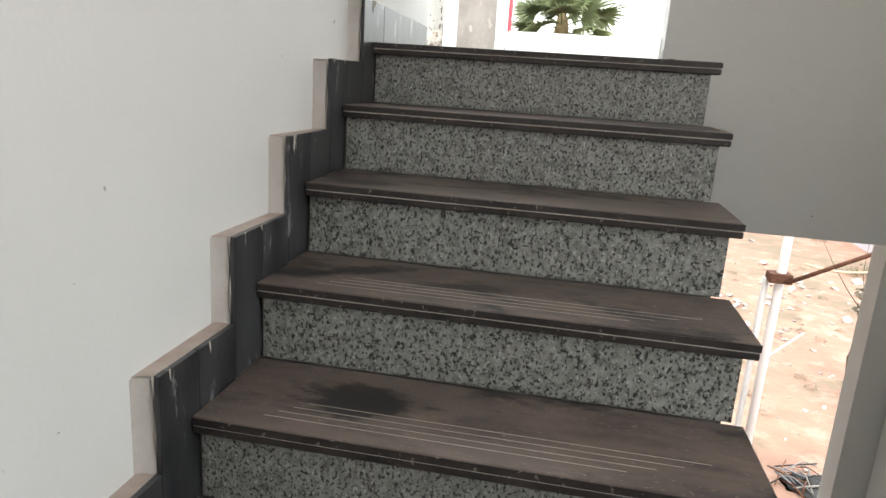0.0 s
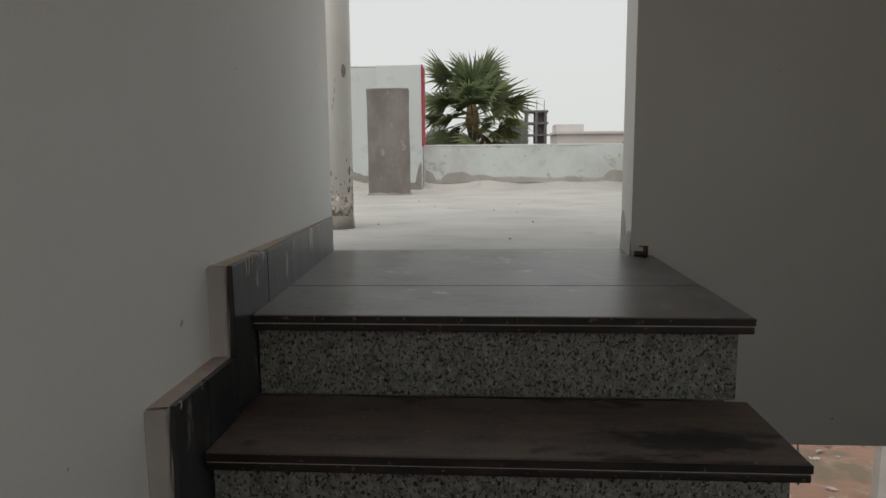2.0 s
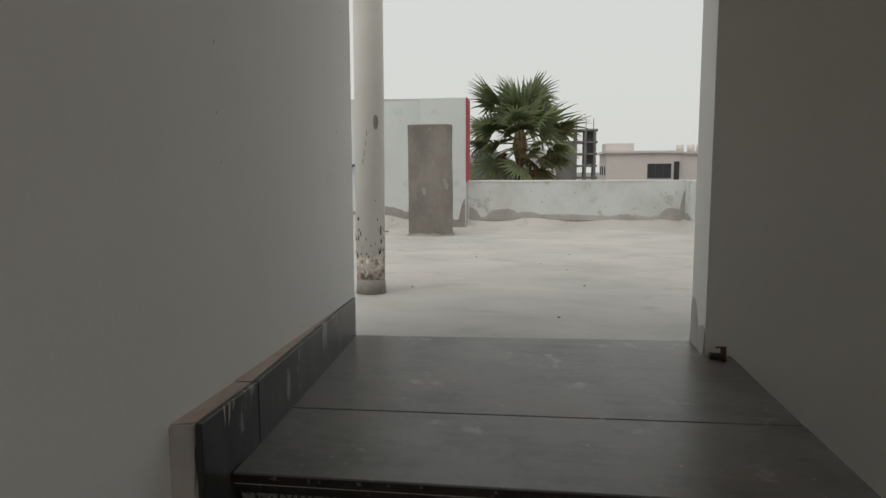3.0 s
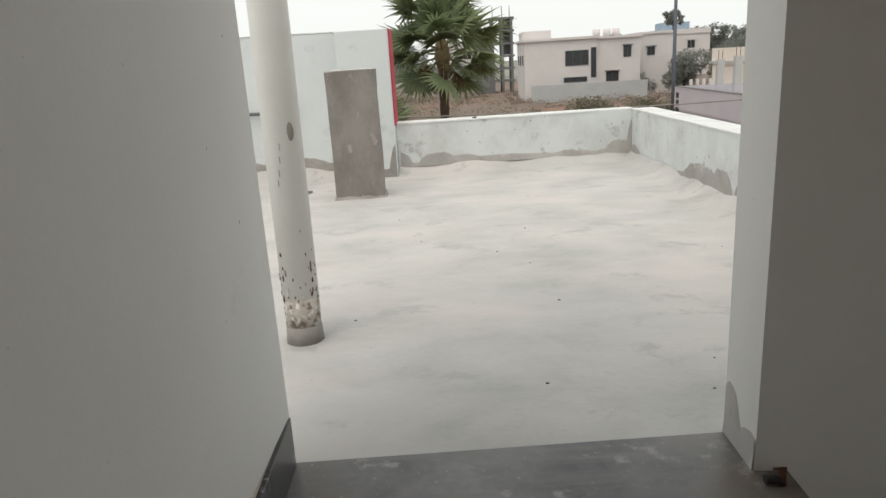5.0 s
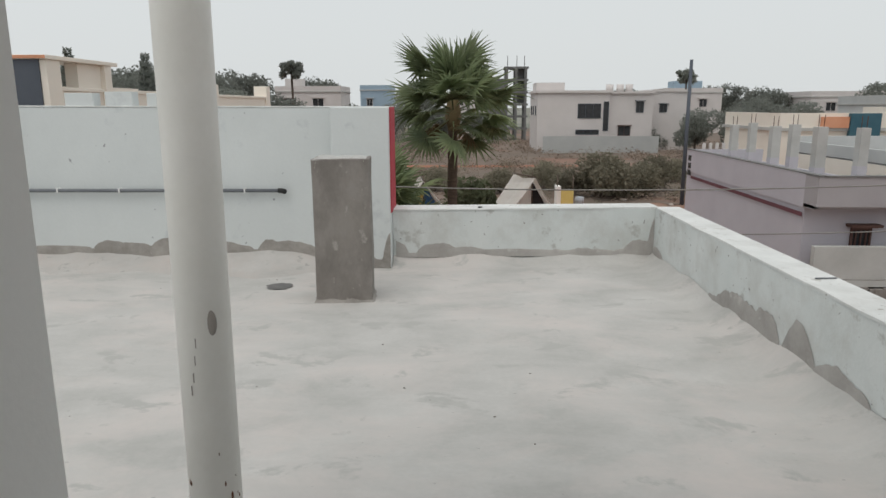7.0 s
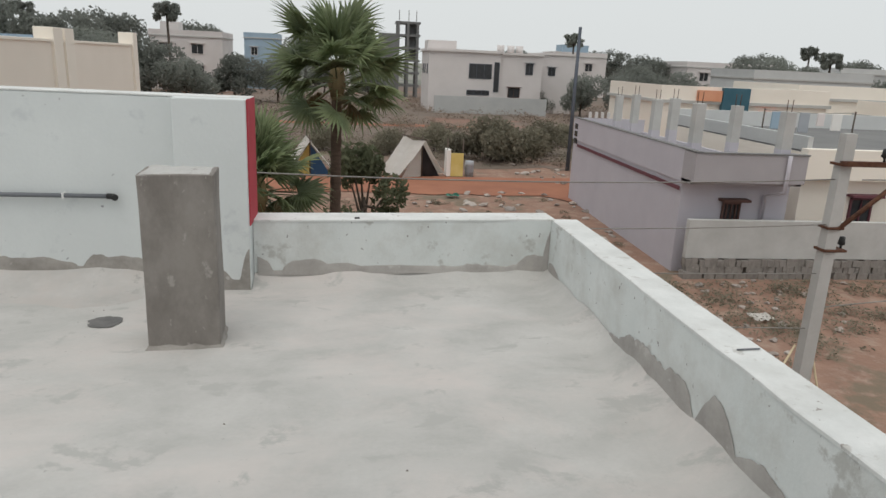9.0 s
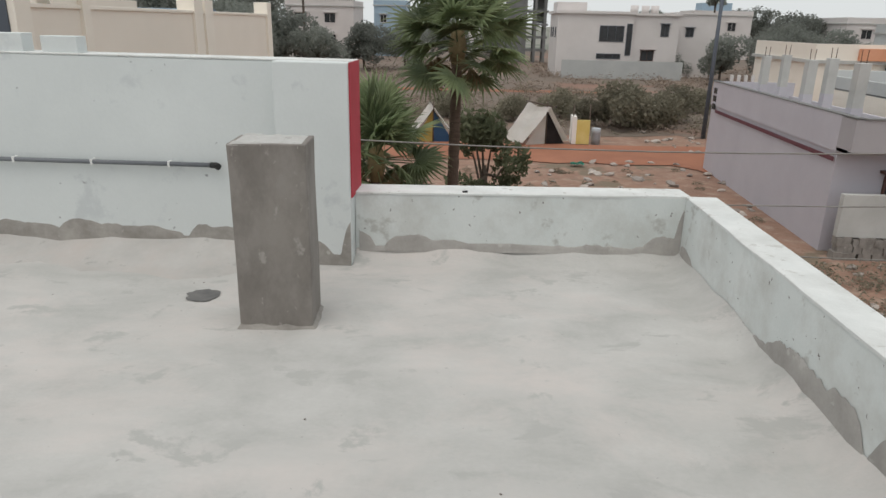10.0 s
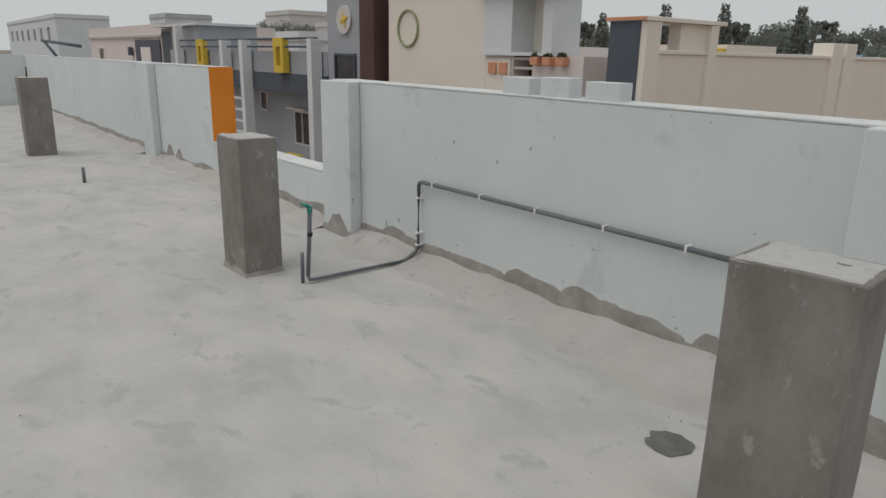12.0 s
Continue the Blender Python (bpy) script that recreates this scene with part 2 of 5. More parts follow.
    "slate": mat("dark_slate_paint", (0.075, 0.088, 0.11), (0.10, 0.115, 0.14), 0.7, 0.7, 20, 0.1),
    "brown": mat("brown_house_paint", (0.095, 0.05, 0.042), (0.12, 0.065, 0.055), 0.8, 0.7, 20, 0.1),
    "yellow": mat("yellow_paint", (0.66, 0.46, 0.05), (0.72, 0.52, 0.08), 0.7, 2, 20, 0.1),
    "green_ring": mat("olive_green_paint", (0.30, 0.33, 0.19), (0.36, 0.385, 0.24), 0.8, 2, 20, 0.1),
    "salmon": mat("terracotta_paint", (0.64, 0.29, 0.17), (0.69, 0.34, 0.21), 0.8, 2, 20, 0.1),
    "glass_dark": mat("dark_window_glass", (0.03, 0.032, 0.036), (0.05, 0.052, 0.056), 0.2, 2, 20, 0.02),
    "concrete": mat("bare_concrete", (0.42, 0.415, 0.40), (0.51, 0.505, 0.49), 0.9, 1.2, 30, 0.3),
    "roof_blue": mat("blue_sheet_roof", (0.30, 0.40, 0.49), (0.34, 0.44, 0.53), 0.6, 1, 20, 0.1),
    "canvas": mat("off_white_canvas", (0.76, 0.73, 0.69), (0.82, 0.80, 0.77), 0.9, 1.5, 20, 0.3),
    "tarp_yellow": mat("yellow_tarpaulin", (0.60, 0.46, 0.12), (0.68, 0.55, 0.22), 0.7, 1.5, 20, 0.3),
    "tarp_blue": mat("blue_plastic_sheet", (0.05, 0.13, 0.27), (0.08, 0.18, 0.33), 0.6, 1.5, 20, 0.3),
    "tarp_red": mat("red_plastic_sheet", (0.50, 0.05, 0.03), (0.56, 0.08, 0.05), 0.6, 1.5, 20, 0.2),
    "tarp_green": mat("green_plastic_sheet", (0.05, 0.16, 0.05), (0.08, 0.20, 0.07), 0.6, 1.5, 20, 0.2),
    "tarp_teal": mat("teal_panel_paint", (0.03, 0.10, 0.14), (0.05, 0.13, 0.17), 0.6, 1.5, 20, 0.2),
    "wire": mat("weathered_wire", (0.20, 0.19, 0.18), (0.28, 0.27, 0.25), 0.7, 5, 60, 0.05),
    "rope": mat("pale_rope", (0.50, 0.40, 0.26), (0.58, 0.48, 0.33), 0.9, 9, 60, 0.3),
}


# ---- builders ----
def box(bm, x0, x1, y0, y1, z0, z1, m=None):
    v = [bm.verts.new(c) for c in ((x0, y0, z0), (x1, y0, z0), (x1, y1, z0), (x0, y1, z0), (x0, y0, z1), (x1, y0, z1), (x1, y1, z1), (x0, y1, z1))]
    for f in ((3, 2, 1, 0), (4, 5, 6, 7), (0, 1, 5, 4), (1, 2, 6, 5), (2, 3, 7, 6), (3, 0, 4, 7)):
        bm.faces.new([v[i] for i in f])
    if m is not None:
        bmesh.ops.transform(bm, matrix=m, verts=v)
    return v


def bbox(x0, x1, y0, y1, z0, z1, bevel=0.0, seg=2, m=None):
    """A new bmesh with one box, its edges rounded."""
    bm = bmesh.new()
    box(bm, x0, x1, y0, y1, z0, z1, m)
    if bevel:
        bmesh.ops.bevel(bm, geom=bm.edges[:], offset=bevel, segments=seg, affect="EDGES", profile=0.5)
    return bm


def boxes(*rows, bevel=0.0):
    bm = bmesh.new()
    for r in rows:
        box(bm, *r)
    if bevel:
        bmesh.ops.bevel(bm, geom=bm.edges[:], offset=bevel, segments=1, affect="EDGES")
    return bm


def tube(bm, pts, radii, seg=10, cap=True):
    """A tube along points, with a radius at each."""
    pts = [Vector(p) for p in pts]
    if not isinstance(radii, (list, tuple)):
        radii = [radii] * len(pts)
    rings = []
    for i, p in enumerate(pts):
        d = (pts[min(i + 1, len(pts) - 1)] - pts[max(i - 1, 0)]).normalized()
        q = d.to_track_quat("Z", "Y")
        rings.append([bm.verts.new(p + q @ Vector((math.cos(6.2832 * k / seg), math.sin(6.2832 * k / seg), 0)) * radii[i]) for k in range(seg)])
    for a, b in zip(rings, rings[1:]):
        for k in range(seg):
            f = bm.faces.new((a[k], a[(k + 1) % seg], b[(k + 1) % seg], b[k]))
            f.smooth = True
    if cap:
        bm.faces.new(rings[0][::-1])
        bm.faces.new(rings[-1])


def tubebm(pts, radii, seg=10):
    bm = bmesh.new()
    tube(bm, pts, radii, seg)
    return bm


def mesh_of(name, bm, material):
    me = bpy.data.meshes.new(name)
    bm.to_mesh(me)
    bm.free()
    me.materials.append(material)
    return me


def part(name, bm, material, parent=None, label="", kind=""):
    ob = new(name, mesh_of(name, bm, material))
    ob.parent = parent
    return tagged(ob, label=label, kind=kind)


def thing(name, loc, label, category, group="", kind="", rz=0):
    ob = new(name)
    ob.matrix_basis = pose(*loc, 0, 0, rz)
    ob.empty_display_size = 0.2
    return tagged(ob, label, category, group, kind)


def structure(name, bm, material, label, category):
    return tagged(new(name, mesh_of(name, bm, material)), label, category, kind="structure")


def wavy_strip(name, p0, p1, out, height, depth, material, step=0.008):
    """A thin, uneven smear of render along the foot of a wall, from p0 to p1; height(s) at s metres along it."""
    p0, p1, out = Vector(p0), Vector(p1), Vector(out).normalized()
    n = max(3, int((p1 - p0).length / step))
    bm = bmesh.new()
    rows = []
    for i in range(n + 1):
        b = p0.lerp(p1, i / n)
        h = max(0.004, height((p1 - p0).length * i / n))
        rows.append([bm.verts.new(b + out * d + Vector((0, 0, z))) for d, z in ((depth * 3, 0.0), (depth * 1.4, min(h * 0.5, 0.03)), (depth, h * 0.9), (0.0, h))])
    for a, b in zip(rows, rows[1:]):
        for k in range(3):
            bm.faces.new((a[k], b[k], b[k + 1], a[k + 1])).smooth = True
    bmesh.ops.recalc_face_normals(bm, faces=bm.faces[:])
    return structure(name, bm, material, "uneven band of bare grey cement along the wall's foot", "cement band")


def lobes(seed, base, amp):
    def f(s):
        a = noise.noise((s * 1.7, seed, 0.3)) * 0.75 + noise.noise((s * 5.0, seed, 1.3)) * 0.35 + noise.noise((s * 22.0, seed, 2.1)) * 0.12
        return base + amp * max(-0.6, a)
    return f


def fillet(name, p0, p1, out, width, height, material="haunch"):
    """A hollow cement haunch where the floor turns up into a wall."""
    p0, p1, out = Vector(p0), Vector(p1), Vector(out).normalized()
    n = max(4, int((p1 - p0).length / 0.08))
    bm = bmesh.new()
    rows = []
    for i in range(n + 1):
        q = p0.lerp(p1, i / n)
        k = 1 + 0.45 * noise.noise((q.x * 2.3, q.y * 2.3, 1.7)) + 0.18 * noise.noise((q.x * 8, q.y * 8, 4.7))
        rows.append([bm.verts.new(q + out * width * k * u + Vector((0, 0, height * k * (1 - u) ** 2))) for u in (1.0, 0.75, 0.5, 0.25, 0.0)])
    for r0, r1 in zip(rows, rows[1:]):
        for k in range(4):
            bm.faces.new((r0[k], r1[k], r1[k + 1], r0[k + 1])).smooth = True
    bmesh.ops.recalc_face_normals(bm, faces=bm.faces[:])
    return structure(name, bm, M[material], "hollow cement haunch along the foot of the wall", "haunch")


# ---- stair house: walls, floors, roof ----
RISE, RUN, STEPS = 0.18, 0.265, 9
GROUND = -4.9
structure("wall_stair_left", bbox(-0.27, -0.046, -3.6, 0.955, GROUND, 2.5), M["plaster_in"], "white painted plaster wall beside the stairs", "wall")
structure("wall_door", boxes((0.949, 2.27, 0.846, 1.012, -0.63, 2.5), (1.93, 2.27, 0.88, 1.012, GROUND, -0.632), (-0.05, 0.96, 0.955, 1.012, GROUND, -0.14), (0.962, 1.928, 0.88, 1.012, GROUND, -2.1)), M["plaster_in"], "white plastered wall with a doorway and a stair window", "wall")
# out-of-view opening added here to light the left wall
structure("wall_stair_right", boxes((2.05, 2.27, -3.6, 0.844, GROUND, -0.6), (2.05, 2.27, -3.6, 0.844, 1.9, 2.5), (2.05, 2.27, -0.9, 0.844, -0.6, 1.9), (2.05, 2.27, -3.6, -3.0, -0.6, 1.9)), M["plaster_in"], "white plastered outer wall with an unseen opening added for light", "wall")
# unseen closing wall; its opening is added to brighten the door wall
structure("wall_stair_back", boxes((-0.27, 2.27, -3.8, -3.6, GROUND, 0.2), (-0.27, 2.27, -3.8, -3.6, 1.5, 2.5), (-0.27, 1.3, -3.8, -3.6, 0.2, 1.5), (1.95, 2.27, -3.8, -3.6, 0.2, 1.5)), M["plaster_in"], "unseen white plastered back wall, a small opening added for light", "wall")
structure("ceiling", bbox(-0.27, 2.27, -3.8, 1.012, 2.502, 2.65), M["plaster_in"], "white slab over the stairs and doorway", "ceiling")
structure("beam_canopy", bbox(-0.25, -0.10, 1.014, 1.78, 2.502, 2.65, 0.005), M["plaster_in"], "white beam from the stair house to the column", "beam")
structure("floor_half_landing", bbox(-0.05, 2.05, -3.6, -2.13, -1.78, -1.62), M["tread"], "dusty dark granite half landing", "floor")
structure("floor_below", bbox(-0.05, 2.05, -2.12, 0.87, -3.5, -3.4), M["cement"], "plain cement floor below the stairs", "floor")
structure("flight_core", boxes(*[(0.012, 0.985, -RUN * k + 0.05, -RUN * (k - 1) + 0.05 if k else 0.95, -RISE * k - 0.3, -RISE * k - 0.024) for k in range(0, STEPS)]), M["cement"], "rough concrete body of the stairs", "stairs")



def prism(plan, z0, z1, bevel=0.0):
    """A flat slab over an uneven plan (given counter-clockwise), its edges rounded."""
    bm = bmesh.new()
    lo = [bm.verts.new((px, py, z0)) for px, py in plan]
    hi = [bm.verts.new((px, py, z1)) for px, py in plan]
    n = len(plan)
    for i in range(n):
        bm.faces.new((lo[i], lo[(i + 1) % n], hi[(i + 1) % n], hi[i]))
    bm.faces.new(hi)
    bm.faces.new(lo[::-1])
    if bevel:
        bmesh.ops.bevel(bm, geom=bm.edges[:], offset=bevel, segments=2, affect="EDGES", profile=0.5)
    return bm


stairs = thing("staircase", (0, 0, 0), "staircase of dusty dark granite treads and speckled risers", "stairs", kind="structure")
for k in range(STEPS):
    y, z = -RUN * k, -RISE * k
    if k:
        slab = bbox(0.0, 1.02, y, y + RUN + 0.02, z - 0.0165, z, 0.003)
        t = part("tread", slab, M["tread"], stairs)
    else:
        t = part("tread", prism(((0.0, y), (1.02, y), (1.02, 0.335), (-0.013, 0.313)), z - 0.0165, z, 0.003), M["landing"], stairs, "dusty scuffed granite slab at the landing's edge")
        part("landing_slab", prism(((-0.013, 0.3155), (1.018, 0.3375), (1.018, 0.844), (0.947, 0.846), (0.947, 1.006), (-0.044, 0.957)), z - 0.022, z, 0.003), M["landing"], stairs, "dusty grey granite landing slab")
    part("joint", bbox(0.002, 1.018, y + 0.0015, y + 0.05, z - 0.0195, z - 0.0167), M["joint"], t)
    part("nosing", bbox(0.0, 1.021, y + 0.001, y + 0.05, z - 0.0345, z - 0.0197, 0.003), M["nosing"], t)
    part("front_edge", bbox(0.001, 1.0212, y - 0.002, y + 0.003, z - 0.0163, z - 0.002), M["nosing"], t, "polished black front edge")
    part("riser", bbox(0.004, 0.998, y + 0.026, y + 0.046, z - RISE + 0.001, z - 0.035), M["granite"], stairs, "speckled grey granite riser")
    if k in (3, 4, 5):
        for j in range(4):
            part("groove", bbox(0.12 + 0.02 * j, 0.78 + 0.05 * j, y + 0.045 + 0.022 * j, y + 0.0462 + 0.022 * j, z - 0.001, z + 0.0006), M["joint"], t)

skirting = thing("skirting", (0, 0, 0), "stepped black granite skirting on a plastered ledge", "skirting", kind="structure")
FRONT = 0.092


def wedge(y0, y1, z0, z1, run):
    """The ledge between wall and tile: its front end slants out to the wall."""
    bm = bmesh.new()
    plan = (*((-0.0463 + 0.0328 * (1 - u) ** 2.6, y0 - run * u) for u in (1.0, 0.72, 0.5, 0.32, 0.17, 0.0)), (-0.0135, y1), (-0.0463, y1))
    lo = [bm.verts.new((px, py, z0)) for px, py in plan]
    hi = [bm.verts.new((px, py, z1 + 0.002 * math.sin(py * 40))) for px, py in plan]
    n = len(plan)
    for i in range(n):
        bm.faces.new((lo[i], lo[(i + 1) % n], hi[(i + 1) % n], hi[i])).smooth = i < 5
    bm.faces.new(hi)
    bm.faces.new(lo[::-1])
    return bm


rs = random.Random(12)
for k in range(STEPS):
    y, z = -RUN * k, -RISE * k
    end = 0.95 if k == 0 else y + RUN - FRONT - 0.002
    cut = 0.12 if k == 0 else y + 0.03
    a = part("skirting_tile", bbox(-0.013, -0.001, y - FRONT, cut, z - RISE, z + 0.118, 0.002), M["skirt"], skirting)
    run = prism(((-0.001, cut + 0.002), (-0.0415, end), (-0.053, end), (-0.013, cut + 0.002)), z - 0.02, z + 0.118, 0.002) if k == 0 else bbox(-0.013, -0.001, cut + 0.002, end, z - 0.02, z + 0.118, 0.002)
    b = part("skirting_tile", run, M["skirt"], skirting)
    part("ledge", wedge(y - FRONT + 0.002, cut if k == 0 else end, z - 0.32, z + 0.1135, 0.018), M["plaster_edge"], skirting, "dusty plaster ledge, its colour darkened for shade")
    part("dust", wedge(y - FRONT + 0.006, cut if k == 0 else end - 0.002, z + 0.1138, z + 0.1172, 0.016), M["dust"], skirting, "pinkish brown dust on the ledge")
    if k == 0:
        part("ledge", prism(((-0.0135, cut + 0.001), (-0.0462, 0.80), (-0.0462, cut + 0.001)), z, z + 0.1135), M["plaster_edge"], skirting, "dusty plaster ledge, its colour darkened for shade")
        part("dust", prism(((-0.0135, cut + 0.001), (-0.0462, 0.80), (-0.0462, cut + 0.001)), z + 0.1138, z + 0.1172), M["dust"], skirting, "pinkish brown dust on the ledge")
    for j in range(2 if k else 3):
        u = rs.uniform(y - FRONT + 0.004, (end if k else cut) - 0.02)
        w, ln = rs.uniform(0.001, 0.003), rs.uniform(0.01, 0.05)
        part("plaster_drip", tubebm([(-0.0012, u, z + 0.119), (-0.0006, u + rs.uniform(-0.004, 0.004), z + 0.119 - ln * 0.6), (-0.0012, u + rs.uniform(-0.006, 0.006), z + 0.119 - ln)], [w, w * 0.8, w * 0.25], 6), M["joint"], b if u > cut else a, "white drip of plaster")
    part("plaster_drip", tubebm([(-0.0125, y - FRONT - 0.0005, z + 0.117), (-0.012, y - FRONT - 0.001, z + 0.02), (-0.0125, y - FRONT - 0.0005, z - rs.uniform(0.0, 0.05))], [0.0025, 0.0018, 0.0008], 6), M["joint"], a, "white drip of plaster")


# ---- roof terrace ----
FAR, TOP, LOW = 5.172, 1.150, 0.412
structure("floor_terrace", boxes((-20, 1.95, 0.93, 5.35, -0.2, -0.004), (-20, -0.27, -5, 0.93, -0.2, -0.004)), M["screed"], "pale, stained cement screed of the roof terrace", "floor")
structure("house_body", boxes((-20.2, -0.28, -5, 5.38, GROUND, -0.21)), M["plaster_out"], "pale painted house walls below the terrace", "house wall")


def wall_run(name, x0, x1, y0, z1, label, coping=True, rise=0.0):
    w = structure(name, bbox(x0, x1, y0, y0 + 0.2, -0.2, z1 - (0.012 if coping else 0), 0.006), M["plaster_out"], label, "wall")
    if coping:
        part("coping", bbox(x0 - 0.002, x1 + 0.002, y0 - 0.003, y0 + 0.203, z1 - 0.0118, z1, 0.004), M["white_top"], w, "white painted coping")
    w.matrix_basis = pose(x1, 0, 0) @ pose(0, 0, 0, 0, rise, 0) @ pose(-x1, 0, 0)
    return w


wall_run("wall_terrace_1", -4.40, -0.125, FAR, TOP, "pale blue-white limewashed terrace wall with flaking foot", rise=0.26)
wall_run("wall_terrace_2", -19.8, -6.90, FAR, TOP + 0.055, "long pale limewashed terrace wall with pilasters")
wall_run("parapet_gap", -6.898, -4.402, FAR, LOW + 0.015, "low white-topped parapet between two wall pieces")
for nm, x0, x1, z1 in (("pilaster_1", -0.54, -0.122, TOP), ("pilaster_2", -4.40, -3.98, TOP + 0.018), ("pilaster_3", -9.45, -9.0, TOP + 0.055)):
    structure(nm, bbox(x0, x1, FAR - 0.10, FAR - 0.002, -0.05, z1 - 0.004, 0.008), M["plaster_out"], "plastered pilaster on the terrace wall", "pilaster")
structure("wall_end_red", bbox(-0.1215, -0.115, FAR - 0.099, FAR + 0.2, LOW - 0.01, TOP - 0.004), M["red"], "crimson painted end of the terrace wall", "painted wall end")
structure("wall_end_orange", bbox(-6.897, -6.89, FAR - 0.06, FAR + 0.2, LOW + 0.016, TOP + 0.053), M["orange"], "orange painted end of the terrace wall", "painted wall end")
structure("wall_terrace_west", bbox(-20.0, -19.8, -5, FAR + 0.2, -0.2, TOP + 0.055), M["plaster_out"], "pale limewashed wall at the terrace's end", "wall")
structure("wall_terrace_south", bbox(-19.8, -0.28, -5.2, -5, -0.2, TOP), M["plaster_out"], "pale limewashed wall behind the stair house", "wall")


def slanted_parapet(name, a, b, z1, label, thick=0.2):
    """A low parapet from a to b, its inner face on that line, thickness to the outside (to the right of a to b)."""
    a, b = Vector((*a, 0)), Vector((*b, 0))
    d = (b - a).normalized()
    o = Vector((d.y, -d.x, 0)) * thick
    bm = bmesh.new()
    vs = [bm.verts.new(p) for p in (a, b, b + o, a + o)]
    bot = [bm.verts.new(v.co + Vector((0, 0, -0.2))) for v in vs]
    top = [bm.verts.new(p + Vector((0, 0, z1 - 0.012))) for p in (a, b, b + o, a + o)]
    for lo, hi in ((bot, vs), (vs, top)):
        for k in range(4):
            bm.faces.new((lo[k], lo[(k + 1) % 4], hi[(k + 1) % 4], hi[k]))
    bm.faces.new(top)
    bm.faces.new(bot[::-1])
    bmesh.ops.recalc_face_normals(bm, faces=bm.faces[:])
    w = structure(name, bm, M["parapet"], label, "parapet")
    n = max(2, int((b - a).length / 0.1))
    bm = bmesh.new()
    rings = []
    for i in range(n + 1):
        p = a.lerp(b, i / n)
        q = noise.noise((p.x * 4, p.y * 4, 7.7)) * 0.006
        rings.append([bm.verts.new(p + d.cross(Vector((0, 0, 1))) * e + Vector((0, 0, h))) for e, h in ((-0.004 + q, z1 - 0.0125), (-0.003 + q, z1 - 0.002 + q * 0.4), (0.006, z1 + 0.001), (thick, z1), (thick + 0.004, z1 - 0.0125))])
    for r, s in zip(rings, rings[1:]):
        for k in range(4):
            bm.faces.new((r[k], s[k], s[k + 1], r[k + 1]))
    bmesh.ops.recalc_face_normals(bm, faces=bm.faces[:])
    part("coping", bm, M["white_top"], w, "uneven white painted coping")
    return w


slanted_parapet("parapet_far", (1.85, 5.335), (-0.1205, FAR + 0.02), LOW, "low white parapet with a grey cement foot")
slanted_parapet("parapet_right", (1.90, 1.014), (1.826, 5.333), LOW, "low white parapet with flaking patches of cement", 0.175)


def bump_fn(base, rows):
    """Height along a strip: a ragged base line with uneven lobes (centre, half width, height)."""
    def f(s):
        rag = noise.noise((s * 3.1, base * 90, 0.5)) * 0.5 + noise.noise((s * 9, base * 40, 0.5)) * 0.3 + noise.noise((s * 31, 2.0, 0.5)) * 0.16 + noise.noise((s * 80, 5.0, 0.5)) * 0.08
        h = base * 0.7 + 0.05 * max(-0.2, rag)
        for c, w, a in rows:
            u = (s - c) / w + 0.16 * noise.noise((s * 7, c, 3.3)) + 0.06 * noise.noise((s * 23, c, 1.3))
            if abs(u) < 1:
                h = max(h, base * 0.7 + a * (1 - u * u) ** 0.8 * (0.9 + 0.22 * noise.noise((s * 7, c, 7.1)) + 0.12 * noise.noise((s * 32, c, 2.2))))
        return h
    return f


fillet("haunch", (1.897, 1.014, -0.0052), (1.824, 5.325, -0.0052), (-1, 0, 0), 0.21, 0.085, "screed")
fillet("haunch", (1.84, 5.332, -0.0052), (-0.12, FAR + 0.021, -0.0052), (0, -1, 0), 0.17, 0.07, "screed")
fillet("haunch", (-0.545, FAR, -0.0052), (-3.98, FAR, -0.0052), (0, -1, 0), 0.34, 0.085)
fillet("haunch", (-4.40, FAR, -0.0052), (-9.0, FAR, -0.0052), (0, -1, 0), 0.28, 0.07)
fillet("haunch", (-9.45, FAR, -0.0052), (-19.8, FAR, -0.0052), (0, -1, 0), 0.26, 0.06)
wavy_strip("cement_band", (-0.545, FAR, 0.04), (-3.975, FAR, 0.04), (0, -1, 0), bump_fn(0.115, ((0.36, 0.22, 0.06), (0.48, 0.10, 0.075), (0.90, 0.26, 0.05), (1.06, 0.14, 0.055), (1.22, 0.17, 0.085), (1.55, 0.18, 0.045), (1.68, 0.14, 0.06), (2.1, 0.25, 0.015), (2.98, 0.15, 0.055))), 0.005, M["cement"])
wavy_strip("cement_band", (-0.128, FAR - 0.10, -0.003), (-0.54, FAR - 0.10, -0.003), (0, -1, 0), bump_fn(0.09, ((0.0, 0.06, 0.22), (0.25, 0.15, 0.10))), 0.003, M["cement"])
wavy_strip("cement_band", (1.825, 5.333, 0.05), (-0.10, FAR + 0.02, 0.05), (0, -1, 0), bump_fn(0.06, ((-0.01, 0.06, 0.27), (0.1, 0.12, 0.08), (1.1, 0.3, 0.015), (1.45, 0.2, 0.035), (1.62, 0.15, 0.075), (1.95, 0.11, 0.10))), 0.005, M["cement_pale"])
wavy_strip("cement_band", (1.884, 1.8, 0.035), (1.824, 5.30, 0.035), (-1, 0, 0), bump_fn(0.04, ((0.45, 0.3, 0.06), (0.98, 0.2, 0.09), (1.31, 0.16, 0.165), (1.64, 0.15, 0.15), (1.95, 0.33, 0.125), (3.42, 0.14, 0.07))), 0.003, M["cement_pale"])
wavy_strip("cement_band", (-6.90, FAR, 0.04), (-9.0, FAR, 0.04), (0, -1, 0), bump_fn(0.05, ((0.5, 0.3, 0.05), (1.4, 0.13, 0.11), (1.75, 0.15, 0.13))), 0.006, M["cement"])
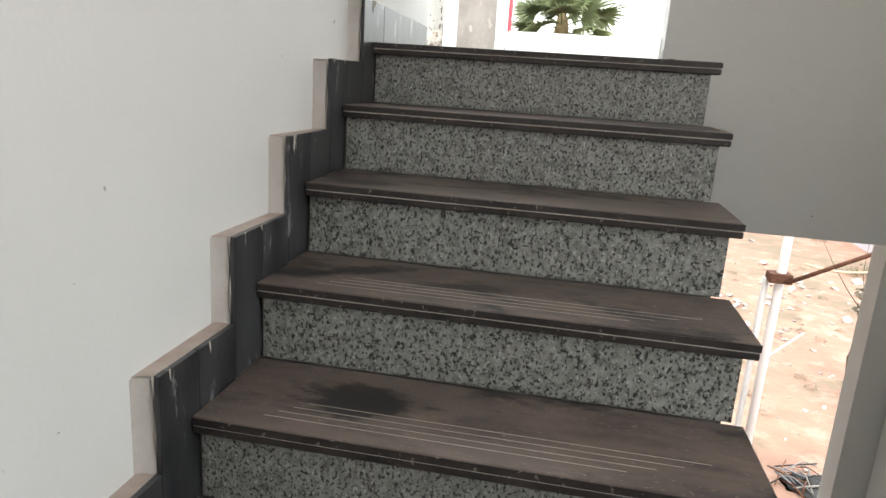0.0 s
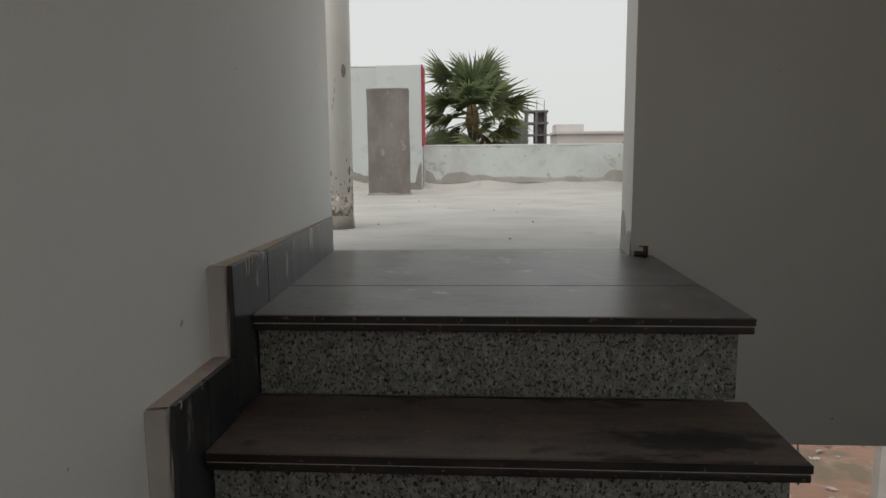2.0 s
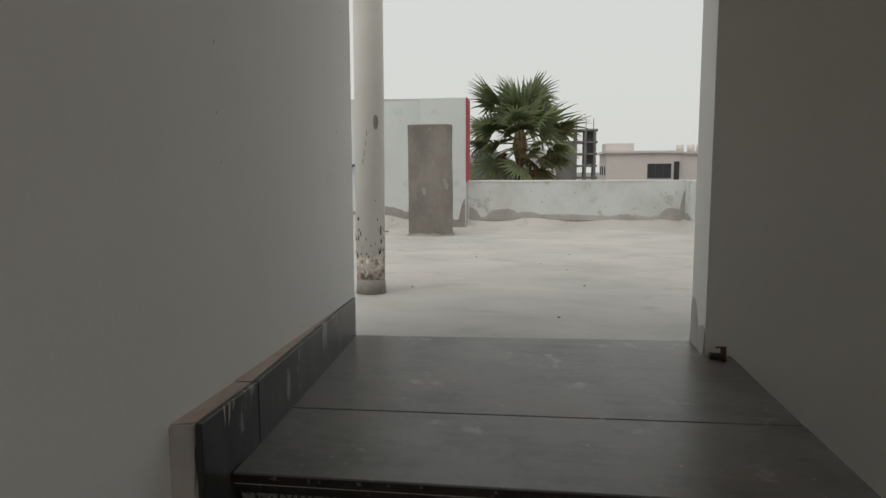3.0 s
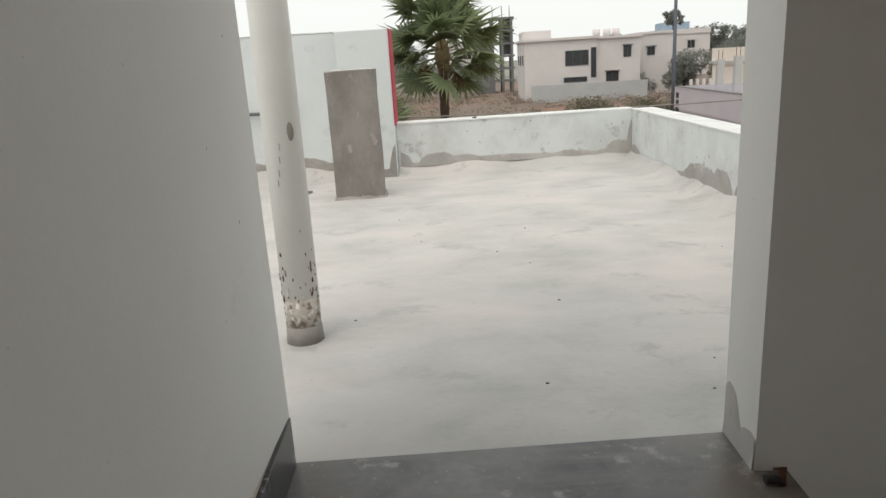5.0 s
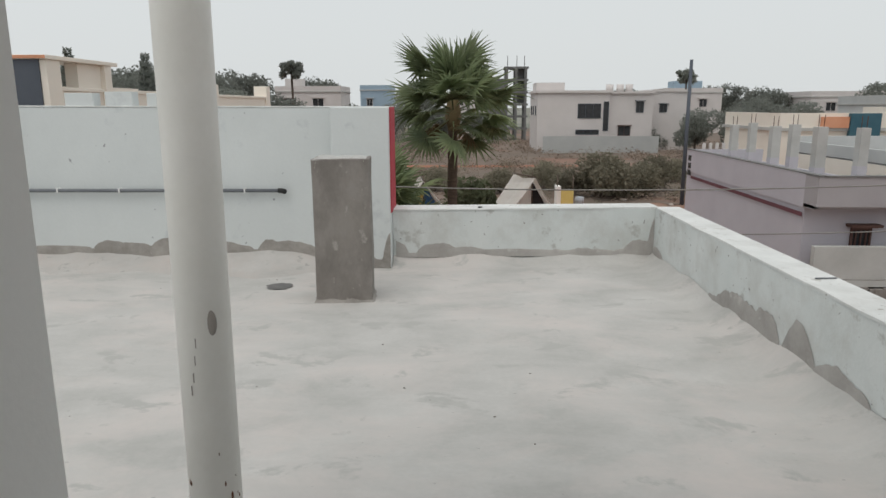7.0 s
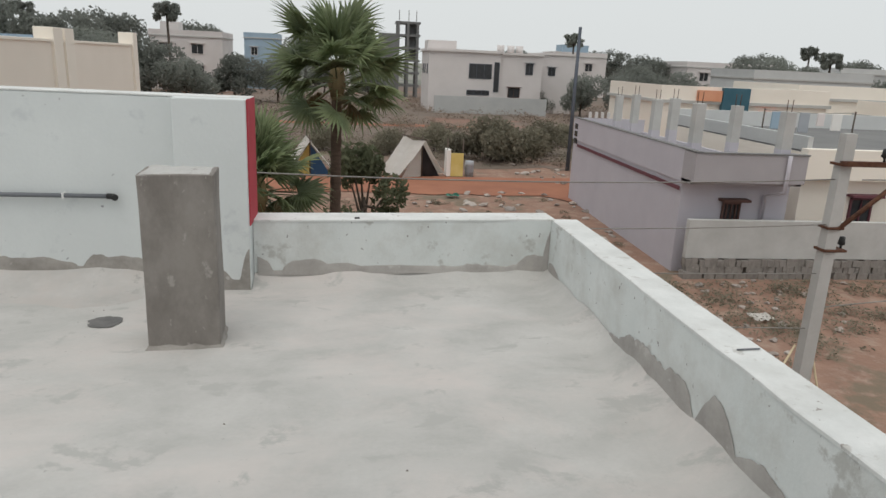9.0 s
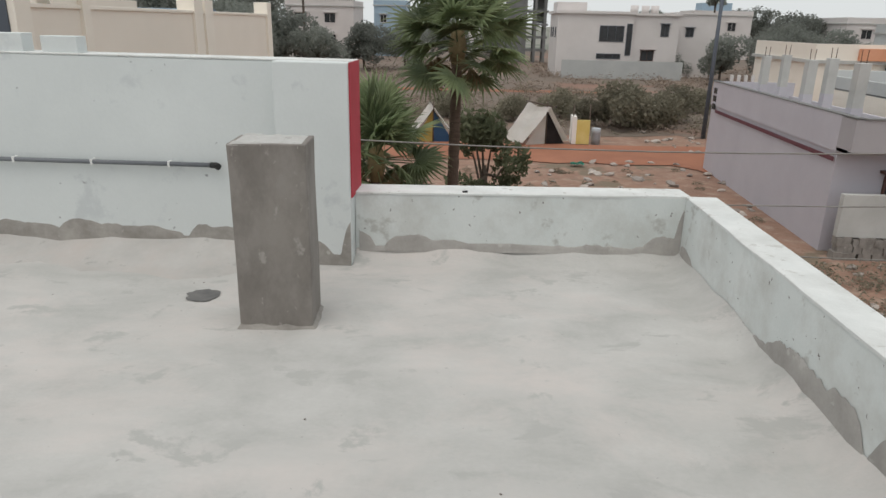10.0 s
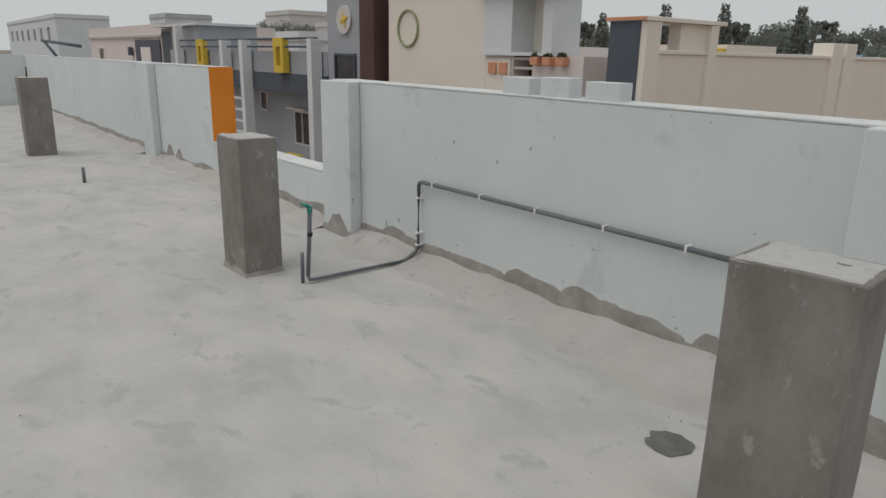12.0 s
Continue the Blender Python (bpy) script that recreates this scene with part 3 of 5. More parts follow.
wavy_strip("cement_band", (-9.45, FAR, 0.04), (-19.7, FAR, 0.04), (0, -1, 0), lobes(4.4, 0.07, 0.06), 0.006, M["cement"])
wavy_strip("cement_band", (-4.40, FAR, 0.04), (-6.90, FAR, 0.04), (0, -1, 0), lobes(5.4, 0.08, 0.06), 0.006, M["cement"])
wavy_strip("cement_band", (-3.98, FAR - 0.10, -0.002), (-4.40, FAR - 0.10, -0.002), (0, -1, 0), bump_fn(0.07, ((0.2, 0.14, 0.12),)), 0.006, M["cement"])
wavy_strip("cement_band", (0.9487, 0.849, -0.001), (0.9487, 1.010, -0.001), (-1, 0, 0), bump_fn(0.05, ((0.03, 0.06, 0.05), (0.13, 0.06, 0.11))), 0.0015, M["haunch"])

for x0, x1, hb in ((-2.48, -2.27, 0.092), (-2.185, -1.985, 0.10), (-1.88, -1.67, 0.088)):
    tagged(part("wall_block", bbox(x0, x1, FAR + 0.02, FAR + 0.12, TOP + 0.004, TOP + hb + 0.008, 0.004), M["plaster_out"]), "short limewashed block on the wall's coping", "masonry block", "blocks on the terrace wall")


# ---- pillars ----
def pillar(x, y, label, rz=0, h=0.858, rebar=False, foot=0.0):
    p = thing("pillar", (x, y, -0.004), label, "pillar", "cement pillar stubs on the terrace", rz=rz)
    bm = bbox(0, 0.335, 0, 0.25, 0.0, h, 0.006)
    bmesh.ops.subdivide_edges(bm, edges=[e for e in bm.edges if e.calc_length() > 0.2], cuts=5, use_grid_fill=True)
    for v in bm.verts:
        q = noise.noise(v.co * 5 + Vector((x, y, 0))) * 0.006
        v.co += Vector((q, -q, q * 0.6))
    part("shaft", bm, M["cement_dark"], p)
    if foot:
        bm = bmesh.new()
        edge = []
        for c, e in (((0, 0), (1, 0)), ((0.335, 0), (0, 1)), ((0.335, 0.25), (-1, 0)), ((0, 0.25), (0, -1))):
            length = 0.335 if e[0] else 0.25
            for k in range(14):
                px, py = c[0] + e[0] * length * k / 14, c[1] + e[1] * length * k / 14
                q = noise.noise((px * 22 + x, py * 22 + y, 1.7))
                out = Vector((px - 0.1675, py - 0.125, 0)).normalized()
                edge.append([bm.verts.new(Vector((px, py, 0)) + out * w + Vector((0, 0, z))) for w, z in ((0.017 + 0.009 * q, 0.0), (0.008, foot * (0.3 + 0.2 * q)), (-0.004, foot * (0.75 + 0.6 * q)))])
        for r, q in zip(edge, edge[1:] + edge[:1]):
            for k in range(2):
                bm.faces.new((r[k], q[k], q[k + 1], r[k + 1]))
        bmesh.ops.recalc_face_normals(bm, faces=bm.faces[:])
        part("foot", bm, M["cement"], p, "ragged cement foot")
    rq = random.Random(int(x * 100))
    bm = bmesh.new()
    n = 14
    grid = [[bm.verts.new((0.002 + 0.331 * i / n, 0.002 + 0.246 * j / n, (h + 0.002 + 0.017 * max(0, noise.noise((i * 0.5 + x, j * 0.5, 3)))) if 0 < i < n and 0 < j < n else h - 0.008)) for j in range(n + 1)] for i in range(n + 1)]
    for i in range(n):
        for j in range(n):
            bm.faces.new((grid[i][j], grid[i + 1][j], grid[i + 1][j + 1], grid[i][j + 1]))
    part("cap", bm, M["concrete"], p, "rough pale cement top")
    if rebar:
        part("reinforcing_bar", tubebm([(0.12, 0.15, h - 0.05), (0.125, 0.15, h + 0.13)], 0.009, 8), M["rust"], p, "short rusty reinforcing bar")
    return p


pillar(-0.478, 4.168, "raw grey cement pillar stub on the terrace floor", 5, foot=0.028)
pillar(-3.86, 4.04, "raw cement pillar stub beside a water pipe", 1, foot=0.05)
pillar(-9.9, 3.75, "raw cement pillar stub with a bar on top", 91, h=1.0, rebar=True)

# ---- round column by the door ----
col = thing("column", (-0.177, 1.703, -0.004), "white round column with a flaking, dirty foot", "column")
lean = 0.008
part("shaft", tubebm([(0, 0, 0.155), (lean * 0.4, 0, 0.9), (lean, 0, 2.5055)], 0.0595, 28), M["pipe_paint"], col)
part("flaked_band", tubebm([(0, 0, 0.06), (0.0005, 0, 0.155)], [0.0575, 0.0595], 28), M["pipe_rough"], col, "band of flaking paint")
part("foot", tubebm([(0, 0, 0.0), (0, 0, 0.06)], [0.062, 0.0585], 28), M["cement"], col, "bare cement foot")
rr = random.Random(5)
for i in range(46):
    a, z = rr.uniform(3.2, 6.2), 0.155 + abs(rr.gauss(0, 0.09))
    s = rr.uniform(0.003, 0.008)
    bm = bmesh.new()
    bmesh.ops.create_icosphere(bm, subdivisions=1, radius=s)
    bmesh.ops.transform(bm, matrix=Matrix.Translation((0.0590 * math.cos(a), 0.0590 * math.sin(a), z)) @ Matrix.Diagonal((0.5, 0.5, rr.uniform(0.8, 2.2), 1)), verts=bm.verts)
    part("paint_chip", bm, M["rust"] if i % 3 else M["pipe_rough"], col)
bm = bmesh.new()
bmesh.ops.create_uvsphere(bm, u_segments=12, v_segments=8, radius=0.012)
bmesh.ops.transform(bm, matrix=Matrix.Translation((0.038, -0.0475, 0.694)) @ Matrix.Diagonal((1.0, 0.5, 2.4, 1)), verts=bm.verts)
part("chipped_spot", bm, M["cement_dark"], col, "dark oval chip in the paint")
for i, (dx, z) in enumerate(((0.0, 0.60), (-0.006, 0.56), (-0.012, 0.53), (0.004, 0.64))):
    part("crack", bbox(dx - 0.0010, dx + 0.0010, -0.0600, -0.0585, z, z + 0.022), M["cement_dark"], col)

# ---- water pipe ----
PY = FAR - 0.032
pipe = thing("water_pipe", (-3.2, PY, 0.0), "grey plastic water pipe clipped to the terrace wall", "pipe")


def rel(*pts):
    return [Vector(p) - Vector((-3.2, PY, 0)) for p in pts]


part("wall_run", tubebm(rel((-0.93, PY, 0.553), (-2.0, PY, 0.552), (-3.16, PY, 0.550), (-3.19, PY, 0.542), (-3.2, PY, 0.515)), 0.0135, 12), M["pvc"], pipe)
part("drop_run", tubebm(rel((-3.2, PY, 0.515), (-3.2, PY, 0.10), (-3.2, PY - 0.02, 0.07), (-3.21, PY - 0.09, 0.022), (-3.21, PY - 0.13, 0.014)), 0.0135, 12), M["pvc"], pipe)
part("floor_run", tubebm(rel((-3.21, PY - 0.13, 0.014), (-3.20, 4.36, 0.016), (-3.195, 4.315, 0.022), (-3.195, 4.305, 0.05)), 0.0115, 12), M["pvc"], pipe)
part("riser", tubebm(rel((-3.195, 4.305, 0.05), (-3.18, 4.315, 0.30), (-3.175, 4.32, 0.455)), 0.013, 12), M["pvc"], pipe)
part("stub", tubebm(rel((-3.23, 4.285, 0.0), (-3.228, 4.287, 0.19)), 0.012, 12), M["pvc"], pipe)
part("end_elbow", tubebm(rel((-0.945, PY, 0.553), (-0.91, PY - 0.004, 0.553), (-0.895, PY - 0.02, 0.551), (-0.893, PY - 0.036, 0.55)), 0.0175, 12), M["black"], pipe, "dark open end fitting")
part("coupling", tubebm(rel((-3.1785, 4.317, 0.30), (-3.178, 4.318, 0.325)), 0.0165, 12), M["black"], pipe)
tapp = part("tap", tubebm(rel((-3.175, 4.32, 0.45), (-3.174, 4.32, 0.485)), [0.017, 0.015], 12), M["green_tap"], pipe, "green plastic tap")
part("tap_handle", bbox(-0.018, 0.05, -0.86, -0.835, 0.486, 0.502, 0.003, 2, Matrix.Identity(4)), M["green_tap"], tapp)
part("tap_spout", tubebm(rel((-3.174, 4.32, 0.47), (-3.14, 4.30, 0.468), (-3.13, 4.295, 0.455)), 0.009, 8), M["green_tap"], tapp)


def clip_at(x, z, vertical=False):
    p = rel((x, PY, z))[0]
    if vertical:
        bm = bbox(p.x - 0.017, p.x + 0.017, p.y - 0.0165, p.y + 0.032, p.z - 0.006, p.z + 0.006, 0.002)
    else:
        bm = bbox(p.x - 0.006, p.x + 0.006, p.y - 0.0165, p.y + 0.032, p.z - 0.017, p.z + 0.017, 0.002)
    part("clip", bm, M["clip"], pipe, "white pipe clip")


for x in (-1.19, -1.648, -2.116, -2.576, -3.04):
    clip_at(x, 0.5525)
for z in (0.44, 0.20, 0.115):
    clip_at(-3.2, z, True)

tagged(part("pipe_stub", tubebm([(-7.53, 3.93, -0.004), (-7.525, 3.93, 0.16)], 0.018, 10), M["pvc"]), "short grey pipe stub standing in the floor", "pipe stub")
bm = bmesh.new()
n = 40
ring = [bm.verts.new((-0.80 + (0.085 + 0.025 * noise.noise((math.cos(6.283 * i / n) * 2, math.sin(6.283 * i / n) * 2, 1))) * math.cos(6.283 * i / n), 4.53 + (0.085 + 0.02 * noise.noise((math.cos(6.283 * i / n) * 2, math.sin(6.283 * i / n) * 2, 4))) * math.sin(6.283 * i / n), 0.0005)) for i in range(n)]
bm.faces.new(ring)
tagged(part("drain_patch", bm, M["drain"]), "round patch of dark damp cement in the floor", "floor patch")

# ---- small things on the terrace and landing ----
tagged(part("steel_rod", tubebm([(1.925, 3.165, LOW + 0.005), (2.02, 3.172, LOW + 0.005)], 0.0036, 8), M["pvc"]), "short dark steel rod lying on the parapet", "rod")
tagged(part("nail", tubebm([(0.505, 5.255, LOW + 0.004), (0.535, 5.26, LOW + 0.006)], 0.007, 8), M["black"]), "dark scrap lying on the low parapet", "scrap")
tagged(part("pebble", tubebm([(0.845, 5.275, 0.30), (0.845, 5.262, 0.30)], [0.012, 0.008], 8), M["cement_dark"]), "small blob of cement stuck to the parapet", "cement blob")
for a, b in (((-17.68, 5.27, 1.531), (-13.86, 5.29, 1.411)), ((-17.48, 5.27, 1.531), (-16.33, 5.30, 1.205))):
    tagged(part("iron_bar", tubebm([a, b], 0.03, 8), M["slate"]), "dark iron bar propped on the terrace wall", "iron bar", "iron bars on the wall")
valve = thing("pipe_valve", (0.985, 0.80, 0.0), "small dark pipe valve at the landing's edge", "valve")
part("body", tubebm([(0, 0, 0.0), (0, 0, 0.034)], [0.009, 0.007], 10), M["rust"], valve)
part("handle", bbox(-0.020, 0.008, -0.003, 0.003, 0.0325, 0.0365, 0.001), M["rust"], valve)
part("base_pipe", tubebm([(-0.035, 0.0, 0.012), (0.0, 0.0, 0.009)], 0.009, 10), M["black"], valve)
rr = random.Random(9)
for i in range(45):
    x, y = rr.uniform(-3.5, 1.7), rr.uniform(1.2, 5.0)
    s = rr.uniform(0.002, 0.0055)
    bm = bmesh.new()
    bmesh.ops.create_icosphere(bm, subdivisions=1, radius=s)
    bmesh.ops.transform(bm, matrix=Matrix.Translation((x, y, -0.004 + s * 0.4)) @ Matrix.Diagonal((1.3, 1, 0.6, 1)), verts=bm.verts)
    tagged(part("pebble", bm, M["cement_dark"]), "tiny cement crumb lying on the terrace", "pebble", "crumbs on the terrace floor")


# ---- ground outside ----
OWN = set(bpy.data.objects)
HUB = Vector((0.5, 1.0, GROUND))
R = 2500
bm = bmesh.new()
bmesh.ops.create_circle(bm, cap_ends=True, radius=R, segments=64)
bmesh.ops.transform(bm, matrix=Matrix.Translation((0, 0, GROUND)), verts=bm.verts)
structure("ground", bm, M["earth"], "red-brown earth with dry scrub reaching the horizon", "ground")


def patch(name, pts, z, material, label, category, jag=0.3, seed=1):
    """A flat strip of ground with an uneven edge."""
    bm = bmesh.new()
    out = []
    for (ax, ay), (bx, by) in zip(pts, pts[1:] + pts[:1]):
        n = max(1, int(math.hypot(bx - ax, by - ay) / 1.2))
        for i in range(n):
            x, y = ax + (bx - ax) * i / n, ay + (by - ay) * i / n
            out.append(bm.verts.new((x + jag * noise.noise((x * 0.7, y * 0.7, seed)), y + jag * noise.noise((x * 0.7, y * 0.7, seed + 9)), z)))
    f = bm.faces.new(out)
    bmesh.ops.triangulate(bm, faces=[f])
    return structure(name, bm, material, label, category)


patch("field", [(-70, 38), (-9, 38), (7, 38.5), (26, 40), (90, 44), (150, 150), (-120, 150)], GROUND + 0.02, M["scrubland"], "field of dry brown scrub", "field", 1.2)
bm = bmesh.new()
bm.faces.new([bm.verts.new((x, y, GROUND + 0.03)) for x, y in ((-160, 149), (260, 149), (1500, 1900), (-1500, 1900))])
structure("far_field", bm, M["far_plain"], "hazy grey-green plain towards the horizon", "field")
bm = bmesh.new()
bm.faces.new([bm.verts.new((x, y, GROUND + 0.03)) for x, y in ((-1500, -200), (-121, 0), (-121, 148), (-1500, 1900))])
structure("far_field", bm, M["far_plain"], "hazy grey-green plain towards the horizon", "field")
patch("road", [(-60, 31.0), (-8, 31.2), (9, 31), (11.0, 28), (17, 30), (12.5, 36), (9.5, 35.6), (-8, 35.2), (-60, 36)], GROUND + 0.04, M["road"], "red dirt road", "road", 0.5, 3)
patch("road", [(-70, 60), (-5, 60.3), (14, 61), (14, 63), (-5, 62.4), (-70, 62.4)], GROUND + 0.05, M["road"], "narrow red dirt road across the field", "road", 0.4, 5)
patch("road", [(-19, 62), (-16, 62), (-27, 150), (-33, 150)], GROUND + 0.06, M["road"], "red dirt lane running away between trees", "road", 0.5, 6)


# ---- plants ----
def frond_mesh(name, seed, blades=26, length=0.58, stalk=0.70, dry=False):
    """One fan leaf along +x: a stalk and a pleated fan of narrow blades with drooping tips."""
    r = random.Random(seed)
    bm = bmesh.new()
    tube(bm, [(0, 0, 0), (stalk * 0.5, 0, 0.02), (stalk, 0, 0.0)], [0.014, 0.010, 0.007], 5)
    for i in range(blades):
        u = i / (blades - 1) * 2 - 1
        a = u * radians(112)
        ln = length * (1 - 0.32 * abs(u) ** 2) * r.uniform(0.9, 1.06)
        d = Vector((math.cos(a), math.sin(a), 0.10 * math.cos(a * 2) - 0.10 * math.cos(a))).normalized()
        side = Vector((-math.sin(a), math.cos(a), 0))
        droop = r.uniform(0.04, 0.30) * (2.2 if dry else 1)
        prev = None
        for s, w in ((0.0, 0.008), (0.38, 0.034), (0.60, 0.022), (0.84, 0.008), (1.0, 0.0008)):
            c = Vector((stalk, 0, 0)) + d * ln * s + Vector((0, 0, -droop * ln * s ** 3 * 1.3 + 0.04 * s * (1 - abs(u)))) + side * r.uniform(-0.012, 0.012) * s
            row = [bm.verts.new(c + side * w), bm.verts.new(c + Vector((0, 0, w * 0.7))), bm.verts.new(c - side * w)]
            if prev:
                bm.faces.new((prev[0], prev[1], row[1], row[0]))
                bm.faces.new((prev[1], prev[2], row[2], row[1]))
            prev = row
    return mesh_of(name, bm, M["leaf_dry"] if dry else M["leaf"])


def palm(loc, height, label, seed=3, fronds=50, size=1.0, trunk_r=0.09):
    p = thing("fan_palm", loc, label, "palm tree", "fan palms by the house")
    r = random.Random(seed)
    pts, rad = [], []
    n = int(height / 0.11)
    for i in range(n + 1):
        z = height * i / n
        pts.append((0.10 * (1 - z / height) * -0.6, 0, z))
        rad.append(trunk_r * (1.25 - 0.3 * z / height) * (1.0 if i % 2 else 0.9))
    part("trunk", tubebm(pts, rad, 14), M["trunk"], p)
    part("crown_shaft", tubebm([(0, 0, height - 0.35), (0, 0, height - 0.1), (0, 0, height + 0.12), (0, 0, height + 0.3)], [trunk_r * 1.0, trunk_r * 1.6, trunk_r * 1.2, trunk_r * 0.3], 10), M["leaf_dry"], p, "shaggy brown leaf bases")
    meshes = [frond_mesh("frond", seed * 10 + k) for k in range(4)]
    young = [frond_mesh("frond", seed * 10 + 4 + k, 22, 0.66, 0.36) for k in range(2)]
    drym = frond_mesh("dry_frond", seed * 10 + 7, 22, 0.55, 0.35, True)
    for i in range(fronds):
        q = i / fronds
        el = 84 - 130 * q ** 1.05 + r.uniform(-10, 10)
        az = i * 137.5 + r.uniform(-12, 12)
        dry = q > 0.94
        ob = new("dry_frond" if dry else "frond", drym if dry else young[i % 2] if q < 0.4 and i % 3 else meshes[i % 4])
        ob.parent = p
        sc = size * r.uniform(0.88, 1.08) * (0.82 + 0.18 * math.sin(3.14 * min(1, q + 0.2)))
        ob.matrix_basis = pose(0, 0, height + 0.14 - 0.3 * q, 0, 0, az) @ pose(0, 0, 0, r.uniform(-55, 55), -el, 0) @ pose(0.0, 0, 0, 0, r.uniform(-4, 10), 0) @ Matrix.Diagonal((sc, sc, sc, 1))
    return p


palm((0.2, 12.2, GROUND), 5.77, "tall green fan palm with a slender brown trunk", 3, 40, 1.13)
palm((-0.95, 11.4, GROUND), 4.1, "lower bushy green fan palm beside the taller one", 6, 48, 1.0)


def leaf_cloud(name, blobs, count, leaf, seed, material):
    """A crown of many small leaf clumps: bent quads scattered in and on a set of uneven balls."""
    r = np.random.RandomState(seed)
    w = np.array([b[3] ** 2 for b in blobs])
    pick = r.choice(len(blobs), count, p=w / w.sum())
    c = np.array([b[:3] for b in blobs])[pick]
    rad = np.array([b[3] for b in blobs])[pick]
    d = r.normal(size=(count, 3))
    d /= np.linalg.norm(d, axis=1)[:, None]
    q = c + d * (rad * (0.55 + 0.5 * r.rand(count)))[:, None] * np.array([1, 1, 0.85])
    a = r.normal(size=(count, 3))
    a /= np.linalg.norm(a, axis=1)[:, None]
    b = np.cross(a, r.normal(size=(count, 3)))
    b /= np.linalg.norm(b, axis=1)[:, None]
    s = leaf * (0.5 + r.rand(count))[:, None]
    v = np.stack([q - a * s, q - b * s * 0.45, q + a * s, q + b * s * 0.45], 1).reshape(-1, 3)
    me = bpy.data.meshes.new(name)
    me.from_pydata(v.tolist(), [], [(4 * i, 4 * i + 1, 4 * i + 2, 4 * i + 3) for i in range(count)])
    me.materials.append(material)
    return me


def broad_tree(loc, h, spread, seed, label, material, count=1500, leaf=0.24, group="trees round the fields"):
    t = thing("tree", loc, label, "tree", group)
    r = random.Random(seed)
    bm = bmesh.new()
    tube(bm, [(0, 0, -0.1), (0.03 * h, 0, h * 0.25), (0.0, 0.02 * h, h * 0.55)], [h * 0.035, h * 0.026, h * 0.014], 8)
    blobs = []
    for i in range(9):
        a, q = i * 2.4 + r.uniform(-0.4, 0.4), r.uniform(0.35, 1.0)
        e = Vector((math.cos(a) * spread * q * 0.75, math.sin(a) * spread * q * 0.75, h * r.uniform(0.42, 0.9) - 0.12 * h * q))
        tube(bm, [(0, 0.01 * h, h * (0.25 + 0.03 * i)), tuple(e * 0.6 + Vector((0, 0, h * 0.15))), tuple(e)], [h * 0.014, h * 0.008, h * 0.003], 5)
        blobs.append((*e, spread * r.uniform(0.28, 0.5)))
    blobs.append((0, 0, h * 0.82, spread * 0.45))
    part("trunk", bm, M["bark"], t)
    ob = new("crown", leaf_cloud("crown", blobs, count, leaf, seed, material))
    ob.parent = t
    return t


broad_tree((0.75, 20.5, GROUND), 3.7, 1.35, 21, "small dusty bushy tree beside the dirt road", M["foliage_near"], 2600, 0.10)
near_bush = broad_tree((-3.4, 17.5, GROUND), 3.2, 1.5, 22, "leafy bush in the yard below", M["foliage_near"], 2200, 0.11)
protos = [
    broad_tree((8.6, 41.5, GROUND), 2.3, 2.4, 31, "wide dusty green bush in the field", M["scrub_leaf"], 3600, 0.13),
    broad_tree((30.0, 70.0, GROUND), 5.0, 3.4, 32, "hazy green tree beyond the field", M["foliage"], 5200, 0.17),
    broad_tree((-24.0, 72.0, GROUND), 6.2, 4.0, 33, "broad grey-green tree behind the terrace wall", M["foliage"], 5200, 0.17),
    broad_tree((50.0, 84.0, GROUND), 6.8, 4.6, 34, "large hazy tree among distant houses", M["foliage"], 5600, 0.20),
]
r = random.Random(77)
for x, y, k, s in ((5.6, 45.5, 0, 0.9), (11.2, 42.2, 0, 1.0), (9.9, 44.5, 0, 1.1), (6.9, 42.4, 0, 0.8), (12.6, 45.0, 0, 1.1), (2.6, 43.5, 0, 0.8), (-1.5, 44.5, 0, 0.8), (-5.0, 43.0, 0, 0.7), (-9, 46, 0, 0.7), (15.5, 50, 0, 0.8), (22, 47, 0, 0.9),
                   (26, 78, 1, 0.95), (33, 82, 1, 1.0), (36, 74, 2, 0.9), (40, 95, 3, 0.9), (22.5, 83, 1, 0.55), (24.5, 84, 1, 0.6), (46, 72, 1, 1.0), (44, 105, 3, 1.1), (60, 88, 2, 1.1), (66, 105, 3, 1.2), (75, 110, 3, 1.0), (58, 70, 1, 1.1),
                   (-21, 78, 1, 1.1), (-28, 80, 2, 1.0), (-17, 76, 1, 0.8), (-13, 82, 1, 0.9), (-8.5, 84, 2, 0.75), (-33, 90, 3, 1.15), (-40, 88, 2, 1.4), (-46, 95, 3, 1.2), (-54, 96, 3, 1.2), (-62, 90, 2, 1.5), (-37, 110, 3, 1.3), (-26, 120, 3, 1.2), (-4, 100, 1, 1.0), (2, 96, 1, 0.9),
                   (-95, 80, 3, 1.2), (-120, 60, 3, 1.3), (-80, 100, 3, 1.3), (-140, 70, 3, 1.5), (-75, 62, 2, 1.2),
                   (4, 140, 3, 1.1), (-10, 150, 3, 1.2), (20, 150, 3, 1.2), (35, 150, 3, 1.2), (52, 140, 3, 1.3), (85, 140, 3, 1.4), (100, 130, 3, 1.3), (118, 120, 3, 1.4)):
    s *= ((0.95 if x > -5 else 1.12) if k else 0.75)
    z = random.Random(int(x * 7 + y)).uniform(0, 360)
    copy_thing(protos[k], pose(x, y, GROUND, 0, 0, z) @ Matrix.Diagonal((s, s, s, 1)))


def cypress(loc, h, seed):
    t = thing("tree", loc, "tall narrow pointed hazy tree", "tree", "pointed trees on the skyline")
    part("trunk", tubebm([(0, 0, 0), (0, 0, h * 0.5)], [h * 0.02, h * 0.012], 6), M["bark"], t)
